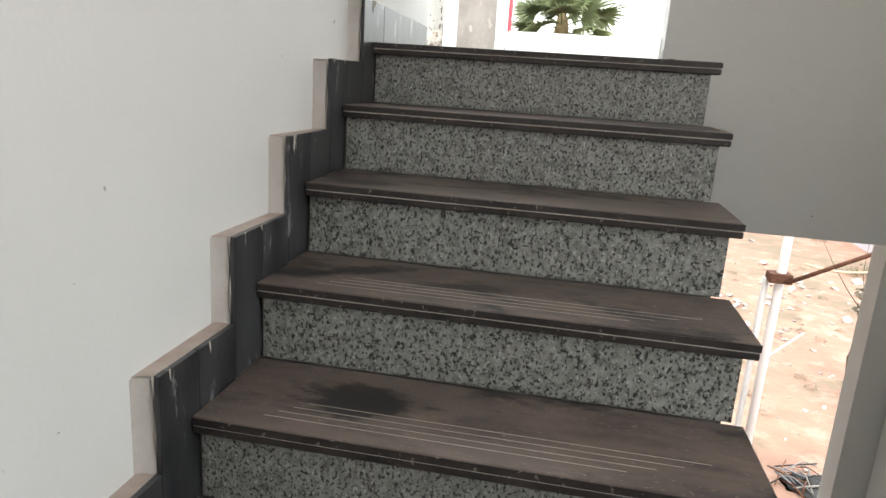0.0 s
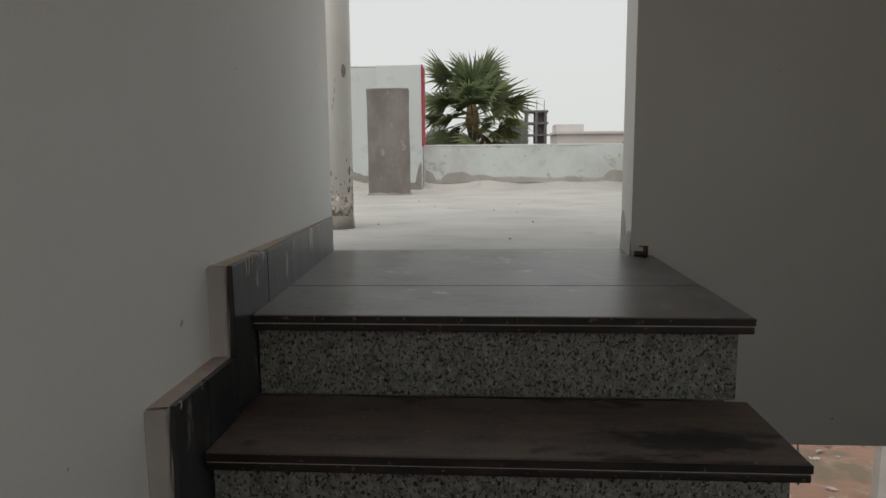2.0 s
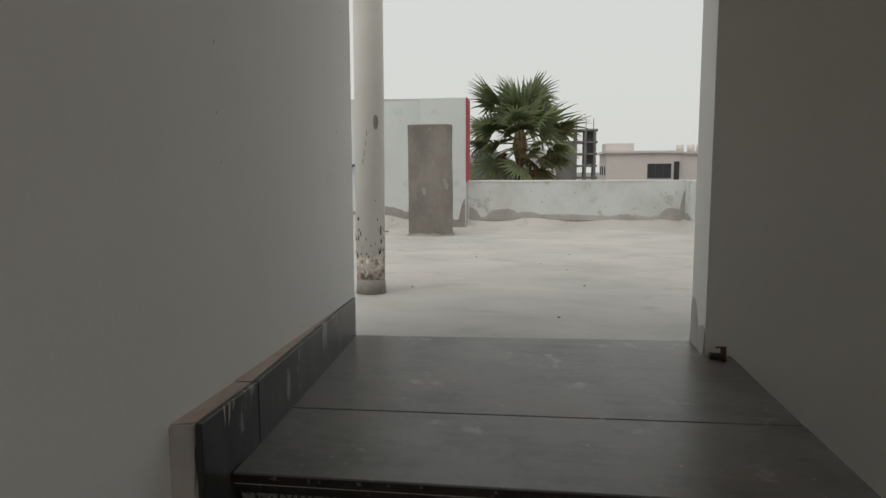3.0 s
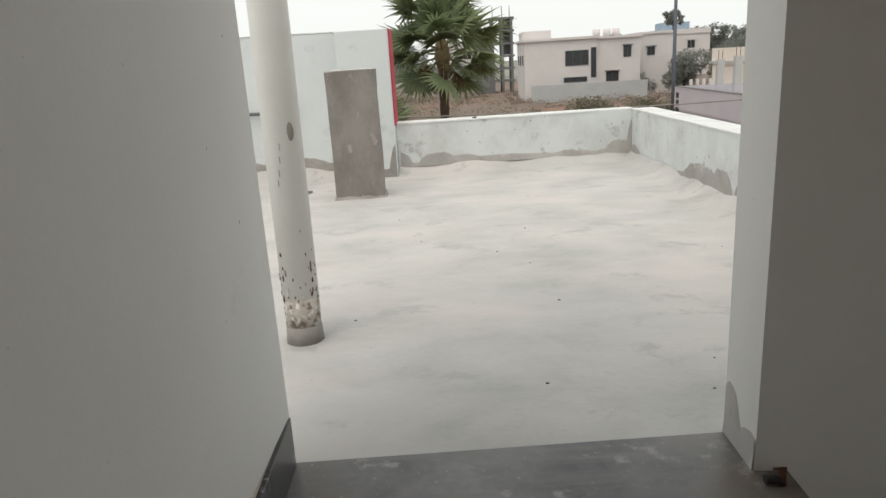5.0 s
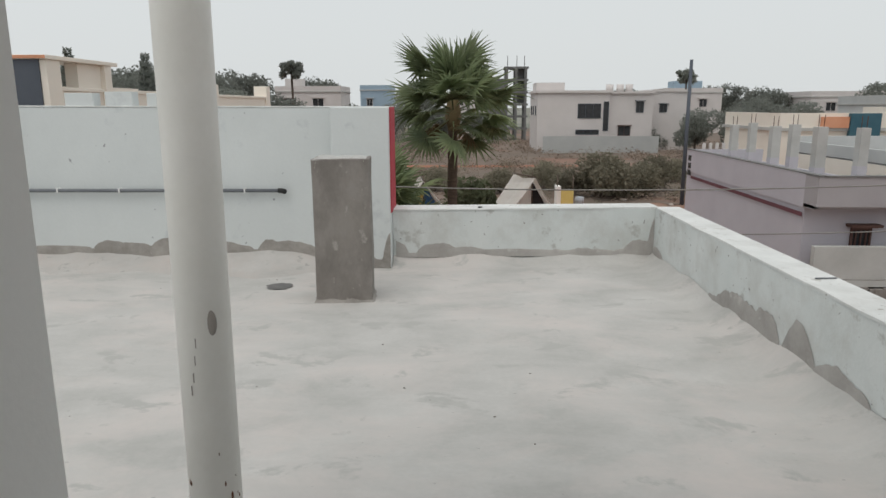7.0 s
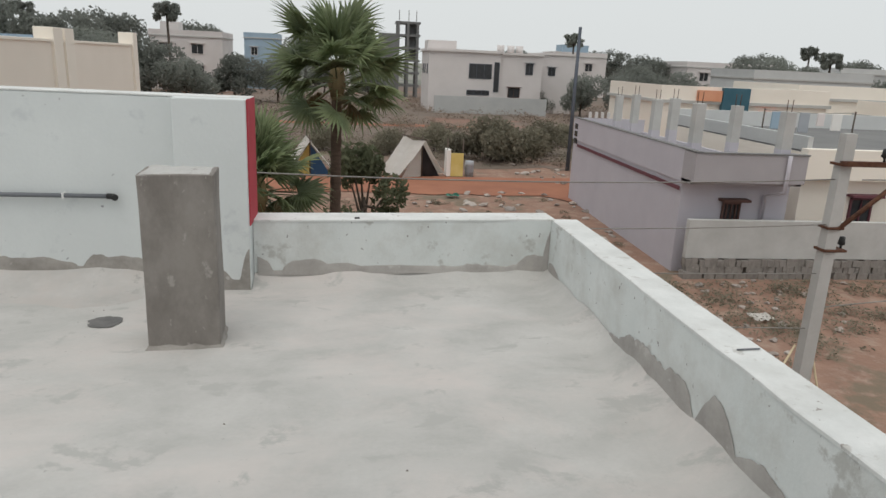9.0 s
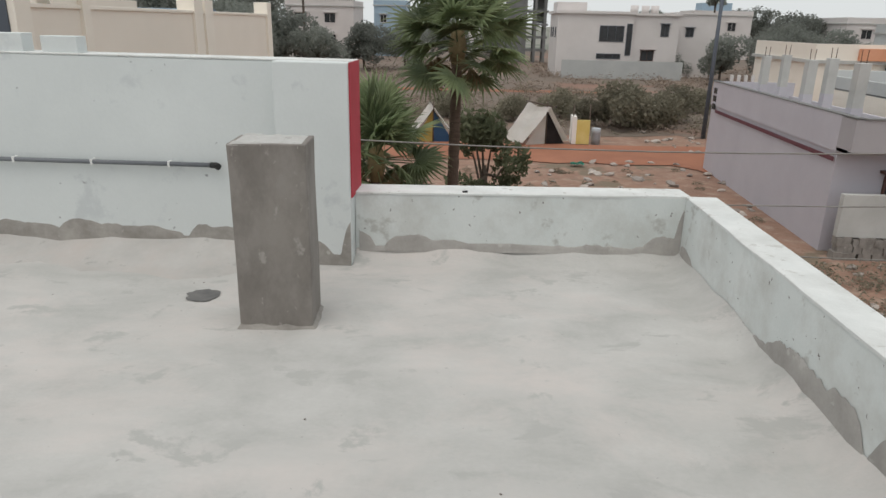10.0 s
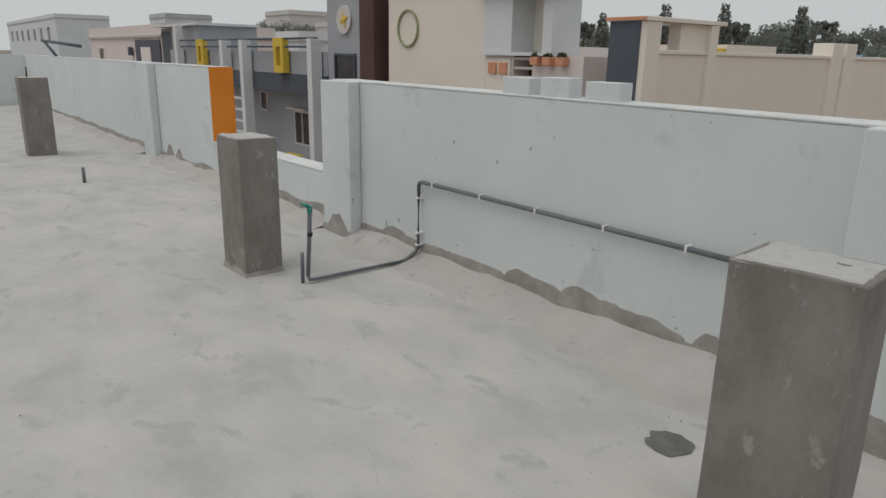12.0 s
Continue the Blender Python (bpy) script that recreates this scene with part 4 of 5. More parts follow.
    blobs = [(0.1 * h * noise.noise((i, seed, 0)), 0.1 * h * noise.noise((i, seed, 4)), h * (0.25 + 0.075 * i), h * 0.17 * (1 - i / 12)) for i in range(10)]
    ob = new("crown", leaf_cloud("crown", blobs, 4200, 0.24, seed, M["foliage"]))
    ob.parent = t


for x, y, h in ((-34.5, 76, 11.4), (-43, 76, 12.0), (-52, 78, 12.4), (-60, 76, 11.5)):
    cypress((x, y, GROUND), h, int(-x))


def slim_palm(loc, h, seed):
    t = thing("palm_tree", loc, "tall thin palm on the hazy skyline", "palm tree", "palms on the skyline")
    part("trunk", tubebm([(0, 0, 0), (h * 0.01, 0, h * 0.5), (0, 0, h)], [0.22, 0.17, 0.15], 8), M["bark"], t)
    blobs = [(math.cos(i * 0.7) * 1.15, math.sin(i * 0.7) * 1.15, h + 0.2 + 0.75 * math.sin(i * 2.1), 0.5) for i in range(9)] + [(0, 0, h + 0.9, 0.6), (0, 0, h + 0.2, 0.6)]
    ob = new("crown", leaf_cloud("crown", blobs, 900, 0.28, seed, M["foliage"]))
    ob.parent = t


for i, (x, y, h) in enumerate(((-22.5, 92, 9.6), (-46, 84, 8.5), (-41, 96, 9), (37.0, 118, 9.4), (79, 116, 9.0), (66, 92, 7.5), (-70, 84, 9))):
    slim_palm((x, y, GROUND), h, 60 + i)


def low_scrub(name, area, clumps, size, count, leaf, seed, material, label):
    """Low clumps of brush, thick in some places and thin in others."""
    rq = random.Random(seed)
    x0, x1, y0, y1 = area
    blobs = []
    while len(blobs) < clumps:
        x, y = rq.uniform(x0, x1), rq.uniform(y0, y1)
        if noise.noise((x * 0.09, y * 0.13, seed)) > rq.uniform(-0.5, 0.25):
            q = size * rq.uniform(0.4, 1.3)
            blobs.append((x, y, GROUND + q * 0.15, q))
    me = leaf_cloud(name, blobs, count, leaf, seed, material)
    for v in me.vertices:
        v.co.z = GROUND + abs(v.co.z - GROUND) * 0.6
    tagged(new(name, me), label, "scrub", kind="stuff")


low_scrub("dry_scrub", (-35, 40, 38.5, 62), 1000, 0.75, 75000, 0.065, 11, M["dry_brush"], "dry brown scrub covering the field")
low_scrub("green_scrub", (-35, 55, 39, 62), 220, 0.9, 30000, 0.07, 12, M["scrub_leaf"], "low dusty green scrub in the field")
low_scrub("far_scrub", (-50, 80, 63, 100), 700, 1.3, 52000, 0.11, 13, M["dry_brush"], "dry scrub beyond the second road")
low_scrub("yard_grass", (-4, 10, 13, 30), 130, 0.22, 12000, 0.03, 14, M["scrub_leaf"], "sparse weeds on the red earth")
low_scrub("side_grass", (3.6, 7.5, 7.5, 18), 70, 0.12, 5000, 0.015, 15, M["scrub_leaf"], "sparse dry weeds beside the house")
low_scrub("lane_scrub", (8.2, 17, 9, 18.6), 130, 0.42, 9000, 0.045, 16, M["scrub_leaf"], "low dry weeds beside the lane")


# ---- rubble and litter ----
r = random.Random(41)
rub = []
for k in range(4):
    bm = bmesh.new()
    bmesh.ops.create_icosphere(bm, subdivisions=1, radius=1.0)
    for v in bm.verts:
        v.co *= r.uniform(0.6, 1.15)
    bmesh.ops.transform(bm, matrix=Matrix.Diagonal((1.2, 0.9, 0.5, 1)), verts=bm.verts)
    rub.append(mesh_of("stone", bm, M["rubble"]))
for cx, cy, sp, cnt, sz in ((-1.5, 23, 2.0, 26, 0.22), (3.5, 25.5, 4.0, 40, 0.16), (7.5, 29, 3.0, 30, 0.2), (9.0, 16, 2.5, 40, 0.14), (12.5, 17.8, 2.6, 36, 0.13), (9.0, 24, 1.0, 20, 0.15), (12, 37, 3, 24, 0.22), (5.5, 10, 2, 22, 0.08), (4.5, 12.5, 1.5, 20, 0.08), (6.0, 14.5, 2.0, 40, 0.12), (4.4, 8.5, 0.9, 9, 0.05), (4.3, 6.7, 0.4, 8, 0.05)):
    for i in range(cnt):
        ob = tagged(new("stone", rub[i % 4]), "pale stone lying on the red earth", "stone", "stones scattered round the house")
        s = sz * r.uniform(0.35, 1.2)
        ob.matrix_basis = pose(cx + r.gauss(0, sp * 0.6), cy + r.gauss(0, sp * 0.5), GROUND + s * 0.2, r.uniform(-20, 20), r.uniform(-20, 20), r.uniform(0, 360)) @ Matrix.Diagonal((s, s, s, 1))
for x, y, m_, l_ in ((10.4, 15.7, "canvas", "crumpled white plastic sheet on the earth"), (4.5, 30.2, "green_tap", "green plastic scrap on the dirt road"), (7.6, 44, "canvas", "pale cloth hung in the scrub")):
    bm = bmesh.new()
    g = [[bm.verts.new((x + 0.08 * i, y + 0.08 * j, GROUND + 0.1 + 0.12 * abs(noise.noise((i * 0.6, j * 0.6, x))))) for j in range(7)] for i in range(8)]
    for i in range(7):
        for j in range(6):
            bm.faces.new((g[i][j], g[i + 1][j], g[i + 1][j + 1], g[i][j + 1]))
    bmesh.ops.solidify(bm, geom=bm.faces[:], thickness=0.01)
    for v in bm.verts:
        v.co.z = max(v.co.z, GROUND + 0.005)
    tagged(part("plastic_sheet", bm, M[m_]), l_, "litter")


# ---- tents by the road ----
def tent(x, y, w, d, h, label, roof_m, front_m, rz=0, door_m="glass_dark"):
    t = thing("tent", (x, y, GROUND), label, "tent", "tents by the dirt road", rz=rz)
    bm = bmesh.new()
    n = 8
    for s in (-1, 1):
        rows = []
        for j in range(3):
            rows.append([bm.verts.new((s * w * 0.5 * (i / n) ** 1.08 * 1.12, -d / 2 + d * j / 2 - (0.25 if j == 0 else 0) * (1 - i / n), h - (h - 0.15) * (i / n) + 0.05 * noise.noise((i * 0.8, j, s * x)) - (0.12 if j == 1 else 0))) for i in range(n + 1)])
        for a, b in zip(rows, rows[1:]):
            for k in range(n):
                bm.faces.new((a[k], a[k + 1], b[k + 1], b[k]))
    bmesh.ops.solidify(bm, geom=bm.faces[:], thickness=0.03)
    part("canopy", bm, M[roof_m], t)
    # by default a dark sheet fills the open half, for the unlit inside
    for s, mm, nm in ((-1, front_m, "front_flap"), (1, door_m, "front_opening")):
        bm = bmesh.new()
        y0 = -d / 2 + 0.15
        v = [bm.verts.new(c) for c in ((0, y0, 0.02), (s * w * 0.46, y0, 0.02), (s * w * 0.03, y0, h * 0.86), (0, y0, h * 0.86))]
        f = bm.faces.new(v)
        bmesh.ops.solidify(bm, geom=[f], thickness=0.03)
        part(nm, bm, M[mm], t)
    part("ridge_pole", tubebm([(0, -d / 2 - 0.3, h + 0.03), (0, d / 2 + 0.2, h + 0.03)], 0.04, 6), M["bark"], t)
    for s in (-1, 1):
        part("pole", tubebm([(0, s * (d / 2 - 0.1), 0), (0, s * (d / 2 - 0.1), h + 0.25)], 0.035, 6), M["bark"], t)


tent(-1.9, 36.3, 2.2, 2.6, 1.75, "small tent of yellow and white sheets with a blue door", "canvas", "tarp_yellow", 8, "tarp_blue")
tent(3.45, 36.2, 2.35, 2.1, 1.9, "white canvas tent, a dark sheet for its unlit open front", "canvas", "canvas", 24)
tank = thing("wash_shelter", (5.55, 36.0, GROUND), "small yellow sheet shelter with pale side", "shelter")
part("front_sheet", bbox(-0.2, 0.45, -0.5, -0.44, 0.05, 1.25, 0.02), M["tarp_yellow"], tank)
part("side_sheet", bbox(-0.42, -0.2, -0.5, 0.4, 0.05, 1.4, 0.02), M["canvas"], tank)
for px in (-0.38, 0.42):
    part("post", tubebm([(px, -0.4, 0), (px, -0.4, 2.0)], 0.03, 6), M["bark"], tank)
tagged(part("barrel", tubebm([(6.4, 36.0, GROUND), (6.4, 36.0, GROUND + 0.25), (6.4, 36.0, GROUND + 0.28), (6.4, 36.0, GROUND + 0.55), (6.4, 36.0, GROUND + 0.58), (6.4, 36.0, GROUND + 0.8)], [0.22, 0.23, 0.245, 0.23, 0.245, 0.22], 14), M["blue_grey"]), "faded blue barrel beside the shelter", "barrel")


# ---- houses ----
def ring_frame(x0, x1, y0, y1, z0, z1, f):
    """One mitred rectangular frame of width f round an opening, between y0 and y1."""
    bm = bmesh.new()
    rings = [[bm.verts.new((x, y, z)) for x, z in ((x0 + e, z0 + e), (x1 - e, z0 + e), (x1 - e, z1 - e), (x0 + e, z1 - e))] for e, y in ((0, y0), (0, y1), (f, y1), (f, y0))]
    for r, q in zip(rings, rings[1:] + rings[:1]):
        for k in range(4):
            bm.faces.new((r[k], r[(k + 1) % 4], q[(k + 1) % 4], q[k]))
    bmesh.ops.recalc_face_normals(bm, faces=bm.faces[:])
    return bm


def window(parent, x0, x1, z0, z1, y, frame_m="house_white", glass="glass_dark", bars=1, face=-1, sill=True):
    """A window in a wall facing -y (in the parent's own axes): frame, pane, sill."""
    f = 0.06
    o = face
    ys = sorted((y, y + o * 0.07))
    w = part("window", ring_frame(x0, x1, *ys, z0, z1, f), M[frame_m], parent)
    for k in range(1, bars + 1):
        xb = x0 + (x1 - x0) * k / (bars + 1)
        part("bar", bbox(xb - 0.02, xb + 0.02, ys[0] + 0.004, ys[1] - 0.004, z0 + f, z1 - f), M[frame_m], w)
    yp = sorted((y, y + o * 0.02))
    part("pane", bbox(x0 + f, x1 - f, *yp, z0 + f, z1 - f), M[glass], w)
    if sill:
        yt = sorted((y, y + o * 0.35))
        part("sunshade", bbox(x0 - 0.15, x1 + 0.15, *yt, z1 + 0.05, z1 + 0.13), M[frame_m], parent)
    return w


def side_window(parent, y0, y1, z0, z1, x, frame_m="house_white", face=-1):
    xs = sorted((x, x + face * 0.06))
    bm = ring_frame(y0, y1, *xs, z0, z1, 0.06)
    for v in bm.verts:
        v.co.x, v.co.y = v.co.y, v.co.x
    bmesh.ops.recalc_face_normals(bm, faces=bm.faces[:])
    w = part("window", bm, M[frame_m], parent)
    xp = sorted((x, x + face * 0.02))
    part("pane", bbox(*xp, y0 + 0.06, y1 - 0.06, z0 + 0.06, z1 - 0.06), M["glass_dark"], w)


def parts(name, rows, material, parent, label=""):
    """Each box a part of its own."""
    for row in rows:
        part(name, bbox(*row), material, parent, label)


G = GROUND
# lilac house across the lane
lil = thing("house", (10.4, 20.0, G), "lilac-grey unfinished house with bare roof columns", "house")
parts("wall", ((0.0, 3.35, 0.0, 11.4, 0, 2.85),), M["lilac"], lil)
part("roof", bbox(-0.02, 3.35, -0.02, 11.42, 2.85, 2.98), M["concrete"], lil)
parts("parapet", ((-0.05, 0.12, 0.0, 11.4, 2.86, 3.82), (0.12, 3.35, 11.2, 11.38, 2.98, 3.82), (3.2, 3.35, 0.01, 11.19, 2.98, 3.3),), M["lilac"], lil)
parts("front_band", ((-0.05, 3.27, -0.75, -0.6, 2.97, 3.80), (-0.05, 3.27, -0.6, -0.01, 2.88, 2.99), (3.12, 3.27, -0.6, 0.0, 2.9, 3.8), (-0.05, 0.1, -0.6, 0.0, 2.9, 3.8),), M["lilac_dark"], lil, "mauve projecting balcony band")
parts("coping", ((-0.08, 0.15, -0.78, 11.43, 3.82, 3.85), (0.15, 3.30, -0.78, -0.57, 3.80, 3.835),), M["frame_grey"], lil, "dark coping line")
part("stripe", bbox(-0.075, -0.052, 0.0, 10.6, 2.6, 2.72), M["maroon"], lil, "maroon painted stripe")
window(lil, 1.15, 1.76, 1.62, 2.27, -0.002, "brown", bars=3)
part("drain_pipe", tubebm([(2.62, -0.82, 3.8), (2.62, -0.82, 2.72), (2.5, -0.1, 2.5), (2.45, -0.08, 0.3)], 0.06, 8), M["lilac"], lil)
for j in range(3):
    part("vent", bbox(-0.09, -0.052, 10.75, 11.1, 3.35 - 0.32 * j, 3.58 - 0.32 * j), M["glass_dark"], lil)
for x, y, s, zt in ((1.2, 9.3, 0.28, 4.95), (1.5, 8.2, 0.28, 5.05), (1.1, 5.3, 0.32, 5.0), (2.0, 5.7, 0.32, 5.05), (0.6, 1.2, 0.32, 5.1), (2.2, 1.7, 0.3, 5.05), (2.95, 0.1, 0.34, 5.0)):
    c = part("roof_column", bbox(x - s / 2, x + s / 2, y - s / 2, y + s / 2, 2.98, zt, 0.01), M["concrete"], lil, "bare concrete roof column")
    for k in (-1, 1):
        part("reinforcing_bar", tubebm([(x + k * 0.08, y, zt), (x + k * 0.09, y, zt + 0.35)], 0.012, 5), M["rust"], c)
    part("tie", bbox(x - s / 2 - 0.002, x + s / 2 + 0.002, y - s / 2 - 0.002, y + s / 2 + 0.002, 3.0, 3.9), M["lilac"], c)
for j in range(6):
    part("baluster", bbox(0.6 + 0.3 * j, 0.7 + 0.3 * j, 11.2, 11.35, 3.84, 4.1), M["house_white"], lil)

# its lane side runs slightly askew
for ob in lil.children:
    if ob.name.split(".")[0] in ("wall", "roof", "parapet", "front_band", "coping", "stripe"):
        for v in ob.data.vertices:
            if v.co.x < 0.2:
                v.co.x -= 0.27 * (1 - min(1, max(0, v.co.y / 11.4)))
lil.matrix_basis = pose(10.4, 20.0, G - 0.08) @ Matrix.Diagonal((0.96, 1, 1, 1))

cwall = thing("compound_wall", (10.2, 19.3, G), "pale plastered compound wall with a bare stone foot", "wall")
part("wall", bbox(0.0, 14, 0.0, 0.2, 0.62, 1.78, 0.01), M["concrete"], cwall)
bm = bmesh.new()
r = random.Random(8)
for i in range(70):
    for j in range(3):
        x = 0.2 * i + 0.1 * (j % 2)
        e = r.uniform(-0.05, 0.05)
        box(bm, x + e, x + 0.21 + e, -0.04 - r.uniform(0, 0.07), 0.22, 0.2 * j + r.uniform(-0.03, 0), 0.2 * j + r.uniform(0.17, 0.24))
part("stone_foot", bm, M["cement_dark"], cwall, "rough rubble stone foot", "stuff")

crm = thing("house", (14.3, 20.9, G), "cream house with a red window beside the lilac one", "house")
parts("wall", ((0.3, 12, 0.0, 10, 0, 3.6),), M["beige"], crm)
part("roof_band", bbox(0.1, 12.2, -0.35, 0.0, 2.8, 3.75), M["cream"], crm)
part("roof", bbox(0.3, 12, 0.001, 10, 3.602, 3.66), M["frame_grey"], crm, "weathered grey flat roof")
parts("parapet", ((0.28, 12, 9.8, 10, 3.66, 4.3), (0.28, 0.45, 0.0, 9.79, 3.66, 4.1)), M["house_grey"], crm)
window(crm, 2.1, 2.9, 1.2, 2.2, -0.002, "maroon")

cl = thing("clothesline", (15.2, 24.5, G + 3.66), "clothesline with a few hanging clothes on a roof", "clothesline")
for px in (0.0, 3.6):
    part("post", tubebm([(px, 0, 0), (px, 0, 1.05)], 0.03, 6), M["bark"], cl)
part("line", tubebm([(0, 0, 1.0), (1.8, 0, 0.92), (3.6, 0, 1.0)], 0.012, 5), M["wire"], cl)
for gx, gw, gh_, gm in ((0.3, 0.35, 0.6, "roof_blue"), (0.85, 0.3, 0.5, "canvas"), (1.4, 0.4, 0.7, "blue_grey"), (2.1, 0.3, 0.45, "pink"), (2.7, 0.4, 0.6, "canvas")):
    part("garment", bbox(gx, gx + gw, -0.03, 0.03, 0.93 - gh_, 0.945, 0.02), M[gm], cl)

# coloured houses behind the lilac one
def block(x, y, w, d, h, wall_m, label, wins=(), extra=()):
    b = thing("house", (x, y, G), label, "house", "houses round the fields")
    parts("wall", ((0, w, 0, d, 0, h - 0.35),), M[wall_m], b)
    part("roof", bbox(-0.15, w + 0.15, -0.15, d + 0.15, h - 0.35, h - 0.2), M["concrete"], b)
    parts("parapet", ((-0.05, w + 0.05, -0.05, 0.1, h - 0.2, h + 0.5), (-0.05, 0.1, 0.1, d, h - 0.2, h + 0.5), (w - 0.1, w + 0.05, 0.1, d, h - 0.2, h + 0.5),), M[wall_m], b)
    for x0, x1, z0, z1 in wins:
        window(b, x0, x1, z0, z1, -0.002, bars=1)
    for nm, row, mm in extra:
        part(nm, bbox(*row), M[mm], b)
    return b


block(15.5, 34, 9, 7, 4.6, "beige", "beige house with orange and teal roof panels", ((1, 2.2, 2.0, 3.2), (4, 5.2, 2.0, 3.2)), (("orange_band", (1.84, 3.1, -0.24, -0.06, 4.4, 4.92), "salmon"), ("teal_panel", (3.13, 4.55, -0.3, -0.07, 3.85, 5.08), "tarp_teal"), ("red_panel", (5.1, 6.5, -0.3, -0.07, 3.36, 3.94), "tarp_red"), ("green_panel", (3.04, 5.2, -0.42, -0.31, 3.41, 3.88), "tarp_green")))
block(25.5, 38, 12, 7, 4.8, "cream", "long cream house behind a bare roof", ((2, 3.2, 2.0, 3.2), (6, 7.2, 2, 3.2)))
block(27, 28, 10, 7, 4.2, "beige", "beige house with a flat roof", ((2, 3, 1.5, 2.7),))
block(37, 62, 12, 8, 5.6, "house_grey", "grey flat-roofed house among trees", ((2, 3.2, 2.0, 3.2), (6, 7.2, 2, 3.2)))
block(48, 98, 14, 8, 6.4, "house_white", "pale hazy two-storey house", ((2, 3.4, 2, 3.6), (6, 7.4, 2, 3.6), (2, 3.4, 4.2, 5.4), (6, 7.4, 4.2, 5.4)))
block(36, 126, 10, 8, 7.4, "house_white", "tall pale hazy block on the skyline", ((2, 3.4, 4.6, 6), (6, 7.4, 4.6, 6)), (("roof_room", (2, 7, 2, 6, 7.2, 9.2), "roof_blue"),))
block(70, 95, 22, 9, 6.4, "house_grey", "long grey hazy house on the skyline", ((3, 4.4, 4, 5.4), (9, 10.4, 4, 5.4), (15, 16.4, 4, 5.4)))
block(100, 90, 20, 9, 6.4, "house_white", "wide pale hazy house on the skyline", ((3, 4.4, 4, 5.4), (9, 10.4, 4, 5.4)))
block(-27, 100, 9.5, 8, 7.4, "house_white", "pinkish white house between trees", ((1.2, 3.0, 4.9, 6.2), (5.4, 7.0, 4.9, 6.2), (1.2, 3.0, 2.0, 3.4), (5.4, 7.0, 2.0, 3.4)), (("roof_tank", (1, 3.5, 2, 4, 7.3, 9.0), "house_white"),))
block(-16.5, 112, 5, 6, 7.8, "roof_blue", "small blue-roofed block on the skyline", ((1, 2, 5, 6.2),))
block(-2.5, 130, 9, 8, 7.8, "house_white", "pale hazy house on the skyline", ((1, 2.5, 5, 6.4), (5, 6.5, 5, 6.4)))

# white house beyond the field
wh = thing("house", (10.3, 90.0, G), "off-white two-storey house with flat roofs", "house")
parts("wall", ((0, 9.3, 0, 10, 0, 8.4), (9.35, 15, 0.6, 10, 0, 8.3), (15.05, 20, 3, 10, 0, 8.6),), M["house_white"], wh)
parts("roof", ((-0.3, 9.5, -0.3, 10, 8.4, 8.75), (9.52, 15.2, 0.3, 10, 8.3, 8.6), (15.22, 20.2, 2.8, 10, 8.6, 8.9),), M["house_white"], wh)
part("stair_block", bbox(0.2, 4.0, 4, 9, 8.76, 10.0), M["house_white"], wh)
part("compound_wall", bbox(0.5, 15, -3, -2.8, 0, 2.4), M["house_grey"], wh)
window(wh, 5.2, 8.2, 4.8, 6.9, -0.002, "slate", bars=2, sill=False)
window(wh, 5.0, 8.0, 2.5, 3.2, -0.002, "slate", bars=2, sill=False)
window(wh, 8.5, 9.2, 3.0, 7.2, -0.002, "slate", bars=0, sill=False)
window(wh, 10.6, 12.2, 2.3, 3.7, 0.598, "brown", bars=1)
window(wh, 12.8, 13.8, 5.6, 7.2, 0.598, "slate")
window(wh, 16.5, 17.5, 5.6, 6.8, 2.998, "slate")
for y0 in (1.5, 4.5, 7.0):
    side_window(wh, y0, y0 + 1.0, 5.2, 6.6, -0.002, "slate")
for x in (10, 11.4, 12.6):
    part("roof_tank", tubebm([(x, 4, 8.6), (x, 4, 9.7)], 0.5, 10), M["house_white"], wh)

wh.matrix_basis = pose(8.6, 80.0, G) @ Matrix.Diagonal((0.88, 0.88, 0.79, 1))

# bare concrete frame tower
fr = thing("concrete_frame", (6.6, 108, G), "bare concrete frame of an unfinished tower", "building frame")
for i in range(6):
    part("slab", bbox(-0.3 if i % 2 else 0, 5.4, 0, 5, 2.6 * i + 2.3, 2.6 * i + 2.75), M["frame_grey"], fr)
for x in (0.25, 2.5, 4.75):
    for y in (0.2, 2.4, 4.6):
        part("frame_column", bbox(x - 0.3, x + 0.3, y - 0.25, y + 0.25, 0, 15.5), M["frame_grey"], fr)
part("infill_wall", bbox(2.8, 4.4, 2.3, 2.5, 8.0, 15.2), M["frame_grey"], fr)
for x in (0.4, 2.6, 4.4):
    part("reinforcing_bar", tubebm([(x, 0.2, 15.4), (x, 0.2, 18.0)], 0.09, 5), M["frame_grey"], fr)
part("block_wall", bbox(-4.2, -0.1, 0, 6, 0, 13.2), M["frame_grey"], fr)
fr.matrix_basis = pose(6.3, 104, G) @ Matrix.Diagonal((0.62, 0.75, 0.68, 1))

# beige neighbour with the long side wall
bw = thing("house", (-8.0, 14.0, G), "beige neighbouring house with a long plain wall", "house")
parts("wall", ((-0.35, 0.0, 0.35, 15.5, 0, 6.38),), M["beige"], bw)
part("wall_cap", bbox(-0.40, 0.05, 0.35, 15.5, 6.38, 6.46, 0.01), M["cream"], bw)
for y0, y1, zt in ((2.2, 2.5, 6.98), (8.1, 8.72, 6.78), (8.9, 9.55, 6.78), (15.2, 15.7, 6.88)):
    part("wall_pier", bbox(-0.45, 0.09, y0, y1, 0, zt, 0.01), M["cream"], bw)
part("dark_panel", bbox(-0.78, -0.06, -0.05, 0.3, 0, 6.98), M["slate"], bw, "dark slate painted pier")
part("front_pier", bbox(-0.055, 0.08, -0.02, 0.45, 0, 6.98), M["cream"], bw)
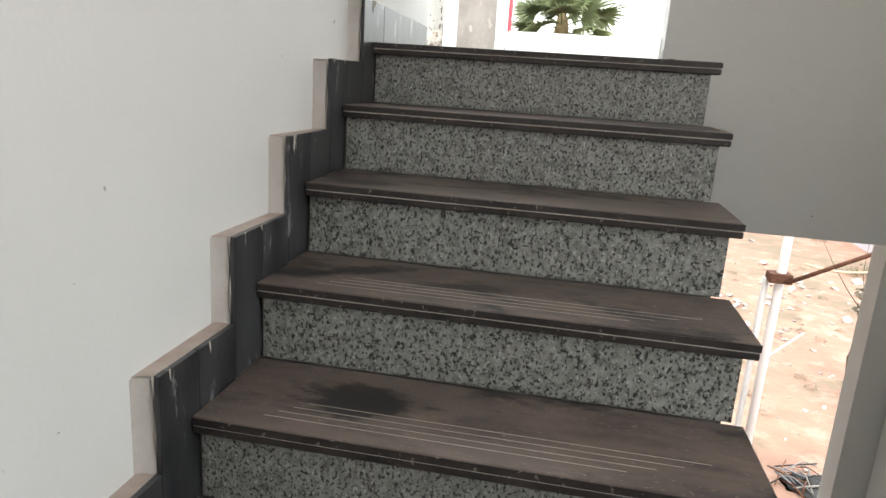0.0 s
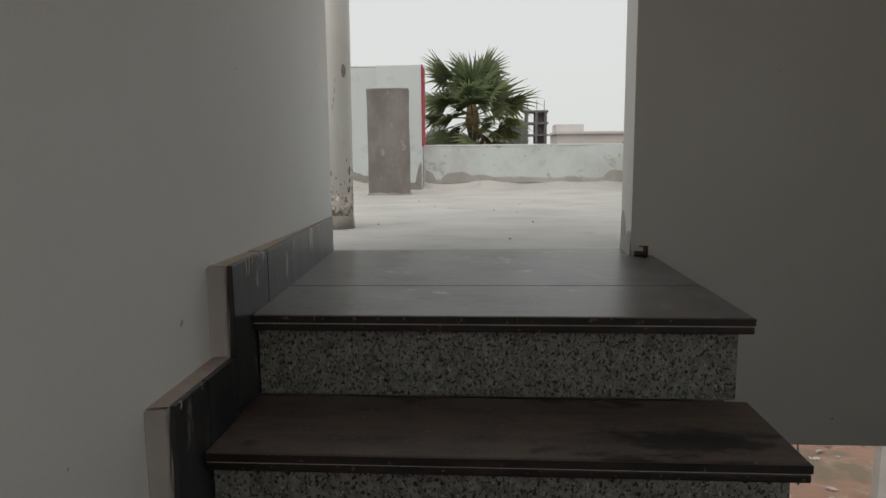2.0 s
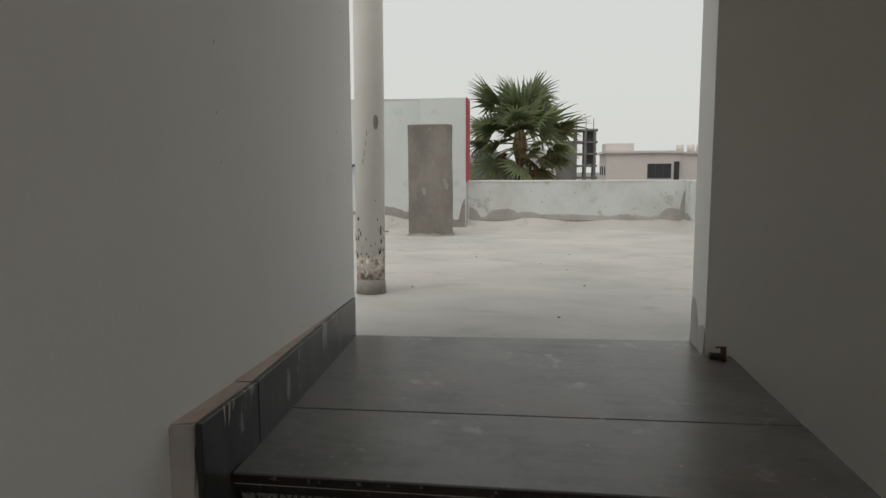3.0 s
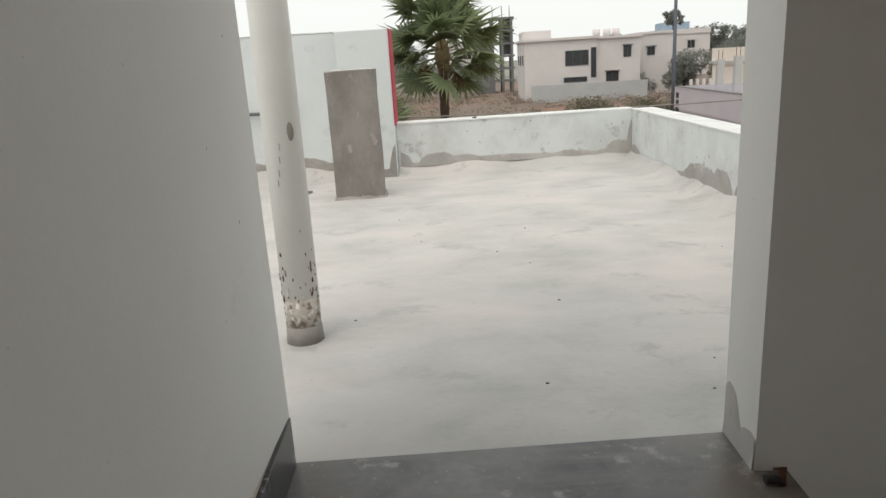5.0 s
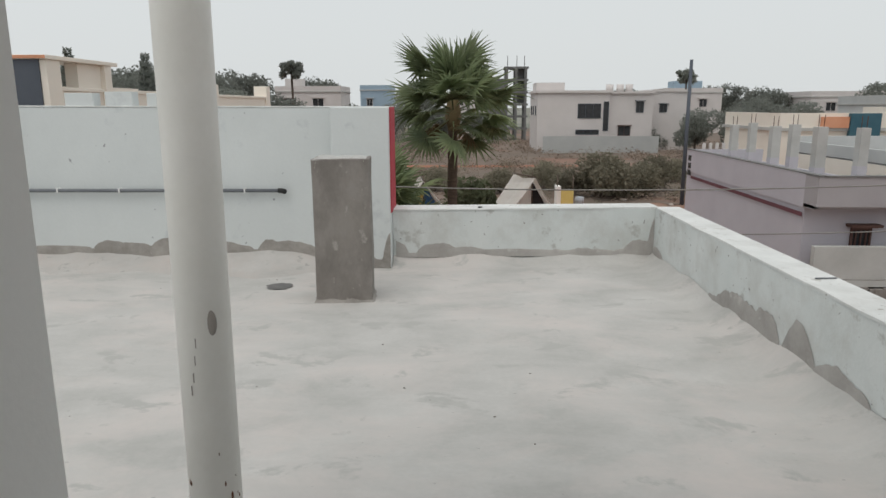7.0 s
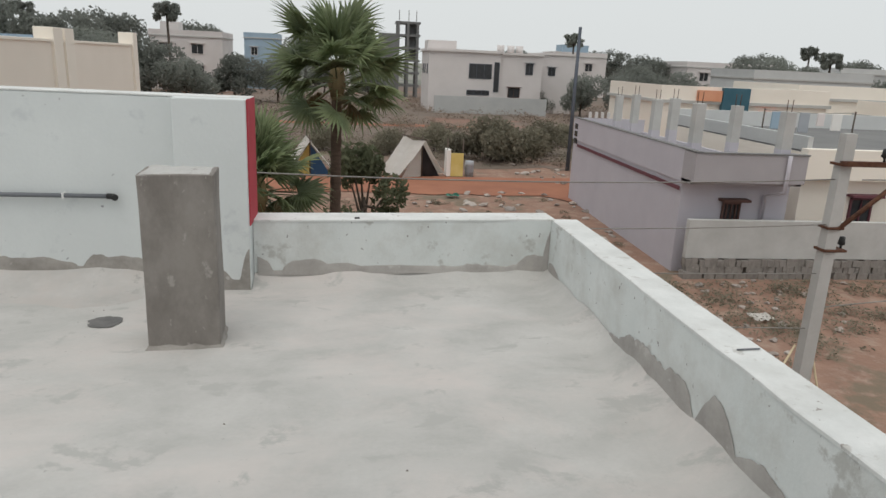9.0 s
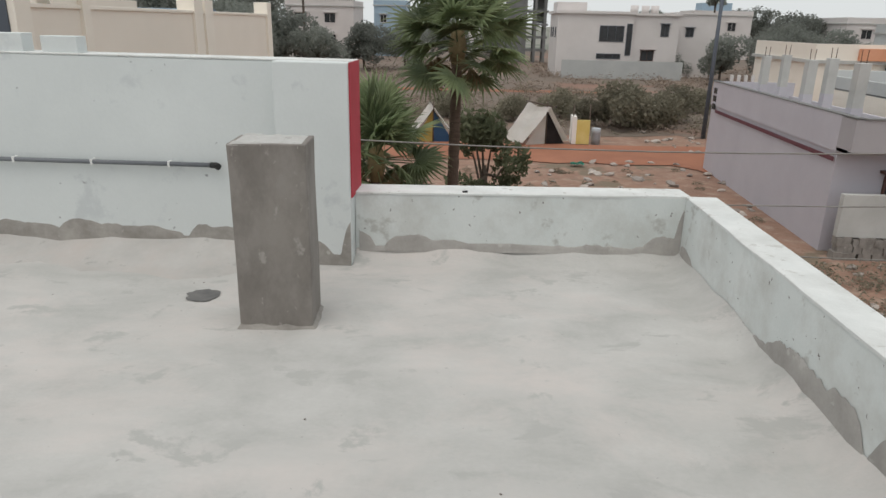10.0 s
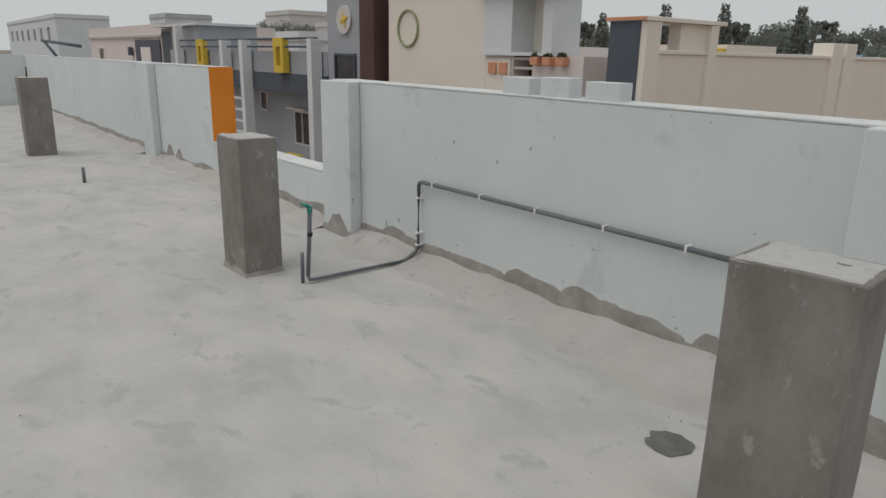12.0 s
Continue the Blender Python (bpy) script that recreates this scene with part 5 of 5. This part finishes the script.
part("roof_cap", bbox(-0.85, 0.12, -0.10, 2.75, 6.985, 7.07, 0.01), M["cream"], bw)
part("roof_edge", bbox(-0.85, 0.12, -0.115, -0.102, 7.0, 7.06), M["salmon"], bw, "terracotta painted slab edge")
part("frame_wall", boxes((-0.30, -0.02, 1.25, 2.199, 6.462, 6.98)), M["cream"], bw)
part("floor_slab", bbox(-9, -0.46, 1, 15.4, 5.2, 5.4), M["concrete"], bw)
part("rear_block", boxes((-8, -0.46, 8, 15.4, 0, 5.19)), M["beige"], bw)
blue = thing("shed", (-44, 62, G), "long shed with a blue sheet roof", "shed")
part("wall", bbox(0, 19, 0, 10, 0, 4.7), M["house_grey"], blue)
bm = bmesh.new()
v = [bm.verts.new(c) for c in ((-0.5, -0.6, 4.7), (19.5, -0.6, 4.7), (19.5, 5, 6.2), (-0.5, 5, 6.2), (19.5, 10.6, 4.7), (-0.5, 10.6, 4.7))]
bm.faces.new((v[0], v[1], v[2], v[3]))
bm.faces.new((v[3], v[2], v[4], v[5]))
bmesh.ops.solidify(bm, geom=bm.faces[:], thickness=0.08)
part("roof", bm, M["roof_blue"], blue, "blue sheet metal roof")
block(-24, 36, 5, 5, 6.6, "cream", "small cream house with a yellow corner", ((0.6, 1.6, 5.0, 6.0), (2.4, 3.2, 5.0, 6.2)), (("yellow_corner", (3.9, 5.02, -0.3, -0.06, 3, 6.9), "yellow"),))
block(-22, 22, 4.5, 4, 6.2, "pink", "pale pink house with small windows", ((1.0, 2.0, 5.0, 5.8),))

# cream house with the ring, balcony and planters
ch = thing("house", (-16.2, 14.0, G), "cream and white house with a green ring and planters", "house")
parts("wall", ((0.0, 4.1, 0, 1.8, 0, 8.0),), M["beige"], ch)
part("roof_cap", bbox(-0.1, 4.2, -0.15, 1.9, 8.0, 8.08), M["salmon"], ch)
parts("white_bay", ((4.1, 5.05, -0.1, 0.8, 6.28, 7.6), (6.0, 6.28, -0.1, 0.8, 6.28, 7.6), (5.05, 6.0, 0.7, 0.8, 6.28, 7.6), (4.1, 6.28, -0.14, 0.8, 6.2, 6.278)), M["pale_post"], ch)
part("bay_back", bbox(5.052, 5.998, 0.62, 0.698, 6.3, 7.6), M["beige"], ch, "dark recess of the balcony")
part("bay_roof", bbox(3.9, 6.5, -0.3, 0.8, 7.6, 7.68), M["house_grey"], ch)
for k in range(3):
    part("roof_rod", tubebm([(5.2 + 0.3 * k, -0.4, 7.55), (6.75, -0.3 + 0.2 * k, 7.50)], 0.025, 5), M["rust"], ch)
parts("lower_wall", ((4.1, 5.05, 0.0, 0.8, 0, 6.2), (5.65, 7.1, 0.0, 0.8, 0, 6.2)), M["pink"], ch)
part("window_panel", bbox(4.2, 5.0, -0.06, -0.002, 5.3, 6.12), M["cream"], ch)
for x in (4.30, 4.66):
    part("window_shutter", bbox(x, x + 0.26, -0.11, -0.062, 5.78, 6.04, 0.01), M["salmon"], ch)
for k in range(4):
    part("grille_bar", bbox(5.0, 5.7, 0.02, 0.09, 5.5 + 0.2 * k, 5.56 + 0.2 * k), M["house_white"], ch)
part("grille_back", bbox(5.06, 5.64, 0.5, 0.6, 0, 6.19), M["brown"], ch)
for x in (5.86, 6.22, 6.60):
    pl = part("planter", bbox(x - 0.10, x + 0.12, -0.22, -0.01, 6.0, 6.18, 0.02), M["salmon"], ch, "terracotta wall planter")
    ob = new("plant", leaf_cloud("plant", [(x, -0.12, 6.19, 0.10)], 130, 0.04, int(x * 10), M["foliage_near"]))
    ob.parent = pl
part("low_ledge", bbox(6.0, 6.75, -0.15, -0.01, 5.62, 5.70), M["brown"], ch)
bm = bmesh.new()
tube(bm, [(0.95 + 0.45 * math.cos(6.2832 * i / 36), -0.03, 6.87 + 0.47 * math.sin(6.2832 * i / 36)) for i in range(37)], 0.036, 6, False)
part("ring_ornament", bm, M["green_ring"], ch, "olive green ring ornament")
ch.matrix_basis = pose(-16.79, 14.0, G) @ Matrix.Diagonal((1.035, 1, 1.0167, 1))

# blue-grey house with yellow ornaments
gh = thing("house", (-36.0, 14.0, G), "blue-grey house with yellow ornaments and a tower", "house")
part("tower", boxes((16.6, 19.0, 0.0, 6, 0, 9.6)), M["blue_grey"], gh)
part("brown_band", bbox(19.0, 19.78, -0.25, 6, 0, 9.4), M["brown"], gh, "brown vertical wall band")
window(gh, 17.1, 18.4, 4.2, 6.15, -0.002, "slate", bars=0, sill=False)


def disc(x, z, rad):
    d = part("ornament", tubebm([(x, -0.002, z), (x, -0.08, z)], rad, 24), M["house_white"], gh, "white disc with a yellow star")
    bm = bmesh.new()
    pts = []
    for i in range(8):
        q = rad * (0.68 if i % 2 == 0 else 0.26)
        pts.append(bm.verts.new((x + 0.05 + q * math.cos(i * 0.7854 + 0.3), -0.1, z + q * math.sin(i * 0.7854 + 0.3))))
    mid = bm.verts.new((x + 0.05, -0.13, z))
    for k in range(8):
        bm.faces.new((mid, pts[k], pts[(k + 1) % 8]))
    part("star", bm, M["yellow"], d)


disc(17.75, 7.15, 0.42)
disc(18.3, 3.6, 0.42)
part("main_wall", boxes((0.0, 16.55, 1.0, 8, 0, 4.9)), M["blue_grey"], gh)
part("parapet", bbox(0.0, 16.55, 0.0, 0.25, 5.42, 6.2), M["blue_grey"], gh)
part("dark_band", bbox(0.0, 16.5, -0.05, 1.0, 4.75, 5.41), M["slate"], gh, "dark slate band under the parapet")
for x in (8.2, 10.3, 16.1):
    part("white_post", bbox(x - 0.16, x + 0.16, -0.45, -0.06, 0, 6.6), M["pale_post"], gh)
part("white_post", bbox(2.0, 2.35, -0.4, -0.06, 4.0, 7.3), M["pale_post"], gh)
for x in (5.2, 13.4):
    part("yellow_frame", boxes((x - 0.4, x + 0.4, -0.3, -0.06, 6.35, 6.65), (x - 0.4, x + 0.4, -0.3, -0.06, 5.45, 5.7), (x - 0.4, x - 0.18, -0.3, -0.06, 5.7, 6.35), (x + 0.18, x + 0.4, -0.3, -0.06, 5.7, 6.35)), M["yellow"], gh, "yellow ornamental frame")
for z in (6.35, 6.62):
    part("rail", tubebm([(2.2, -0.2, z), (16.2, -0.2, z)], 0.04, 6), M["slate"], gh)
for k in range(7):
    part("ladder_rung", bbox(8.37, 10.13, -0.3, -0.22, 1.6 + 0.45 * k, 1.68 + 0.45 * k), M["pale_post"], gh)
window(gh, 12.0, 13.3, 2.7, 4.0, 0.998, "house_white", bars=1)
window(gh, 8.8, 9.5, 3.8, 4.6, 0.998, "house_white", bars=0, sill=False)
part("yellow_box", bbox(12.9, 13.9, -0.4, 0.3, 2.15, 2.5, 0.02), M["yellow"], gh)
part("lower_rail", tubebm([(13.5, -0.3, 2.45), (16.5, -0.3, 2.1)], 0.04, 6), M["slate"], gh)
part("base_floor", bbox(0, 19, -1.0, 1.0, 0, 0.3), M["concrete"], gh)
part("roof_room", boxes((-3.2, -0.5, 0.6, 3.2, 0, 7.25), (-0.5, 3.6, 0.3, 3.2, 4.91, 7.3)), M["blue_grey"], gh, "grey stair room on the roof")
# dark panel on the solid wall, painted as the shade of a recess
part("room_opening", bbox(-2.9, -0.7, 0.5, 0.598, 5.2, 7.1), M["slate"], gh)
part("room_slab", bbox(-3.4, 3.8, 0.1, 3.3, 7.305, 7.42), M["pale_post"], gh)
gh.matrix_basis = pose(-37.0, 14.0, G) @ Matrix.Diagonal((1, 1, 1.022, 1))

block(-69, 17, 20.9, 8, 7.5, "pink", "pinkish beige house with a framed white door", ((3.2, 4.4, 5.2, 6.3),), (("door_frame", (14.6, 20.5, -0.12, -0.06, 3.2, 7.0), "slate"), ("white_door", (16.1, 18.4, -0.16, -0.121, 3.2, 6.5), "canvas"), ("lamp", (13.2, 13.7, -0.3, -0.06, 5.9, 6.5), "slate")))
block(-73, 30, 18.7, 6, 7.6, "pale_post", "pale low house with two square windows", ((9.6, 10.8, 6.2, 7.3), (13.4, 14.8, 6.2, 7.3)))
# the skyline house below takes a pale paint in place of haze
block(-230, 30, 70, 10, 12.6, "pale_post", "long hazy pale house on the skyline", tuple((6 + 9 * k, 9 + 9 * k, 8, 10.5) for k in range(7)))
block(-128, 60, 10, 8, 12.0, "house_white", "pale hazy three-storey house on the skyline", ((2, 4, 8, 9.6), (6, 8, 8, 9.6)))
block(-112, 62, 9, 8, 9.8, "house_white", "pale hazy flat-roofed house", ((2, 3.4, 7, 8.4), (5.5, 7, 7, 8.4)))
block(-150, 45, 10, 9, 11.4, "house_grey", "far hazy grey block", ((2, 4, 8, 10), (6, 8, 8, 10)))


# ---- poles and wires ----
up = thing("utility_pole", (6.02, 8.1, G), "tapered grey concrete utility pole with steel fittings", "utility pole")
bm = bmesh.new()
a = [bm.verts.new((sx * 0.095, sy * 0.085, 0)) for sx, sy in ((-1, -1), (1, -1), (1, 1), (-1, 1))]
b = [bm.verts.new((sx * 0.065, sy * 0.06, 5.55)) for sx, sy in ((-1, -1), (1, -1), (1, 1), (-1, 1))]
for k in range(4):
    bm.faces.new((a[k], a[(k + 1) % 4], b[(k + 1) % 4], b[k]))
bm.faces.new(b)
bm.faces.new(a[::-1])
part("shaft", bm, M["concrete"], up)
for z in (4.18, 4.45, 5.19):
    part("clamp", bbox(-0.1, 0.2 if z < 4.3 else 0.11, -0.095, 0.095, z, z + 0.03, 0.006), M["rust"], up)
part("brace", tubebm([(0.05, -0.07, 4.46), (0.92, -0.04, 5.20)], 0.028, 6), M["rust"], up)
part("cross_arm", bbox(-0.1, 1.1, -0.13, -0.075, 5.19, 5.25), M["rust"], up)
for x, y, z in ((0.18, 0, 4.2), (0.42, -0.1, 5.25), (0.72, -0.1, 5.25)):
    part("insulator", tubebm([(x, y, z - 0.03), (x, y, z + 0.04), (x, y, z + 0.06), (x, y, z + 0.15)], [0.012, 0.014, 0.042, 0.03], 8), M["black"], up)

tp = thing("utility_pole", (12.53, 38.6, G), "tall dark thin steel pole behind the lilac house", "utility pole")
part("shaft", tubebm([(0, 0, 0), (0, 0, 7.85)], [0.12, 0.09], 8), M["slate"], tp)

sp = thing("scaffold_pole", (2.63, 4.43, G), "white pole with a rusty clamp and strut", "pole")
part("shaft", tubebm([(0, 0, 0), (0.03, 0, 4.45)], 0.042, 12), M["house_white"], sp)
part("clamp", bbox(-0.09, 0.11, -0.08, 0.08, 3.18, 3.27, 0.01), M["rust"], sp)
part("strut", tubebm([(0.05, -0.1, 3.2), (1.3, -0.3, 3.95)], 0.02, 6), M["rust"], sp)
part("second_pipe", tubebm([(-0.10, 0.05, 0), (-0.085, 0.05, 3.12), (-0.085, 0.05, 3.2)], [0.03, 0.03, 0.036], 10), M["pale_post"], sp, "thin white pipe beside the pole")
part("lower_strut", tubebm([(0.05, 0, 2.45), (0.42, 0.3, 2.62)], 0.011, 6), M["house_grey"], sp)
part("wood_batten", bbox(-0.2, 0.9, -0.12, -0.08, 4.15, 4.2), M["rust"], sp)


def wire(name, a, b, sag, rad, material, label, cut=16):
    """A sagging wire from a towards b; with cut below 16 it turns off on the way and ends on the house's outer wall."""
    a, b = [HUB + (Vector(p) - HUB) * 1.029 for p in (a, b)]
    bm = bmesh.new()
    pts = [a.lerp(b, i / 16) - Vector((0, 0, sag * 4 * (i / 16) * (1 - i / 16))) for i in range(cut + 1)]
    if cut < 16:
        pts.append(Vector((pts[-1].x - 0.25, 5.385, min(-0.25, pts[-1].z - 0.2))))
    tube(bm, pts, rad, 5)
    tagged(part(name, bm, material), label, "wire")


wire("overhead_wire", (5.98, 8.1, G + 5.03), (-9, 7.0, 0.9), 0.35, 0.008, M["wire"], "thin grey wire strung past the house", 10)
wire("overhead_wire", (5.98, 8.1, G + 3.2), (-9, 7.2, 0.2), 0.35, 0.008, M["wire"], "thin grey wire strung low past the house", 10)
wire("overhead_wire", (6.0, 8.1, G + 4.5), (-9, 7.1, 0.62), 0.4, 0.007, M["wire"], "thin grey wire strung past the house", 10)
wire("overhead_wire", (6.0, 8.1, G + 3.9), (-9, 7.15, 0.40), 0.35, 0.007, M["wire"], "thin grey wire strung past the house", 10)
wire("overhead_wire", (5.98, 8.1, G + 3.46), (24, 11.5, 0.2), 0.4, 0.008, M["wire"], "thin grey wire between poles")
wire("overhead_wire", (6.3, 8.1, G + 5.03), (24, 12.5, 1.2), 0.4, 0.008, M["wire"], "thin grey wire between poles")
wire("rope", (5.82, 8.05, G + 3.0), (3.2, 5.6, -1.9), 0.25, 0.014, M["rope"], "slack pale rope tied to the pole")
wire("rope", (6.1, 8.1, G + 2.9), (6.4, 6.8, G + 0.02), 0.1, 0.014, M["rope"], "slack pale rope tied to the pole")
r = random.Random(17)
sap = thing("sapling", (5.25, 8.89, G), "thin bare sapling with a tuft of leaves on red earth", "sapling")
part("stem", tubebm([(0, 0, -0.02), (-0.03, 0.01, 0.53), (-0.06, 0.02, 0.86), (-0.01, 0.00, 1.11), (-0.03, 0.01, 1.53), (-0.03, 0.01, 1.65)], [0.017, 0.016, 0.015, 0.014, 0.012, 0.011], 6), M["bark"], sap)
for line in (((-0.03, 0.01, 1.65), (-0.23, 0.10, 1.91), (-0.45, 0.18, 2.24), (-0.69, 0.27, 2.67)), ((-0.03, 0.01, 1.65), (0.22, -0.10, 1.76), (0.31, -0.14, 2.14)), ((-0.03, 0.01, 1.65), (-0.02, 0.01, 1.90), (-0.09, 0.04, 2.20), (-0.10, 0.04, 2.74)), ((-0.03, 0.01, 1.53), (0.05, -0.02, 1.07))):
    part("twig", tubebm(line, [0.010 - 0.002 * k for k in range(len(line))], 5), M["bark"], sap)
tuft = new("leaves", leaf_cloud("leaves", [(*(-0.02, 0.01, 1.90), 0.14), (*(-0.03, 0.01, 1.65), 0.10)], 160, 0.035, 9, M["scrub_leaf"]))
tuft.parent = sap
scrap = thing("scrap_heap", (4.15, 6.45, G), "tangled heap of dark scrap rods and cable on the earth", "scrap heap")
bm = bmesh.new()
bmesh.ops.create_icosphere(bm, subdivisions=3, radius=1.0)
for v in bm.verts:
    v.co *= 1 + 0.45 * noise.noise(v.co * 2.2)
    v.co = Vector((v.co.x * 0.34, v.co.y * 0.26, max(0, v.co.z) * 0.13))
part("crumpled_sheet", bm, M["black"], scrap, "crumpled dark sheeting")
for i in range(26):
    m_ = ("rust", "pvc", "black", "concrete", "wire")[i % 5]
    x, y, q = r.uniform(-0.4, 0.3), r.uniform(-0.3, 0.3), r.uniform(0, 3.14)
    d = Vector((math.cos(q), math.sin(q), 0)) * r.uniform(0.12, 0.35)
    p0 = Vector((x, y, r.uniform(0.02, 0.12)))
    part("scrap_rod", tubebm([p0 - d, p0 + Vector((0, 0, r.uniform(0.03, 0.12))), p0 + d * 0.8 + Vector((0, 0, r.uniform(0, 0.1)))], r.uniform(0.006, 0.014), 5), M[m_], scrap)


# ---- the surroundings set out from the house ----

def spread(p):
    """How much further out a place lies than in the plan above; the houses close to the west stay."""
    d = math.hypot(p.x - HUB.x, p.y - HUB.y)
    if d < 8.5 or (p.x < -6.5 and p.y < 45):
        return 1.0
    return float(np.interp(d, (8.5, 11, 20, 36, 80, 150), (1.028, 1.036, 1.068, 1.108, 1.165, 1.28)))


for ob in [o for o in bpy.data.objects if o not in OWN and o.parent is None and o.name.split(".")[0] != "ground"]:
    home = ob.matrix_basis.translation.copy()
    if home.length > 0.01:
        k = spread(home)
        ob.matrix_basis = Matrix.Translation(HUB) @ Matrix.Scale(k, 4) @ Matrix.Translation(-HUB) @ ob.matrix_basis
    elif ob.type == "MESH" and ob.name.split(".")[0] not in ("overhead_wire", "rope"):
        for v in ob.data.vertices:
            k = spread(v.co)
            v.co = HUB + (v.co - HUB) * k if v.co.z > GROUND + 0.08 else Vector((HUB.x + (v.co.x - HUB.x) * k, HUB.y + (v.co.y - HUB.y) * k, v.co.z))
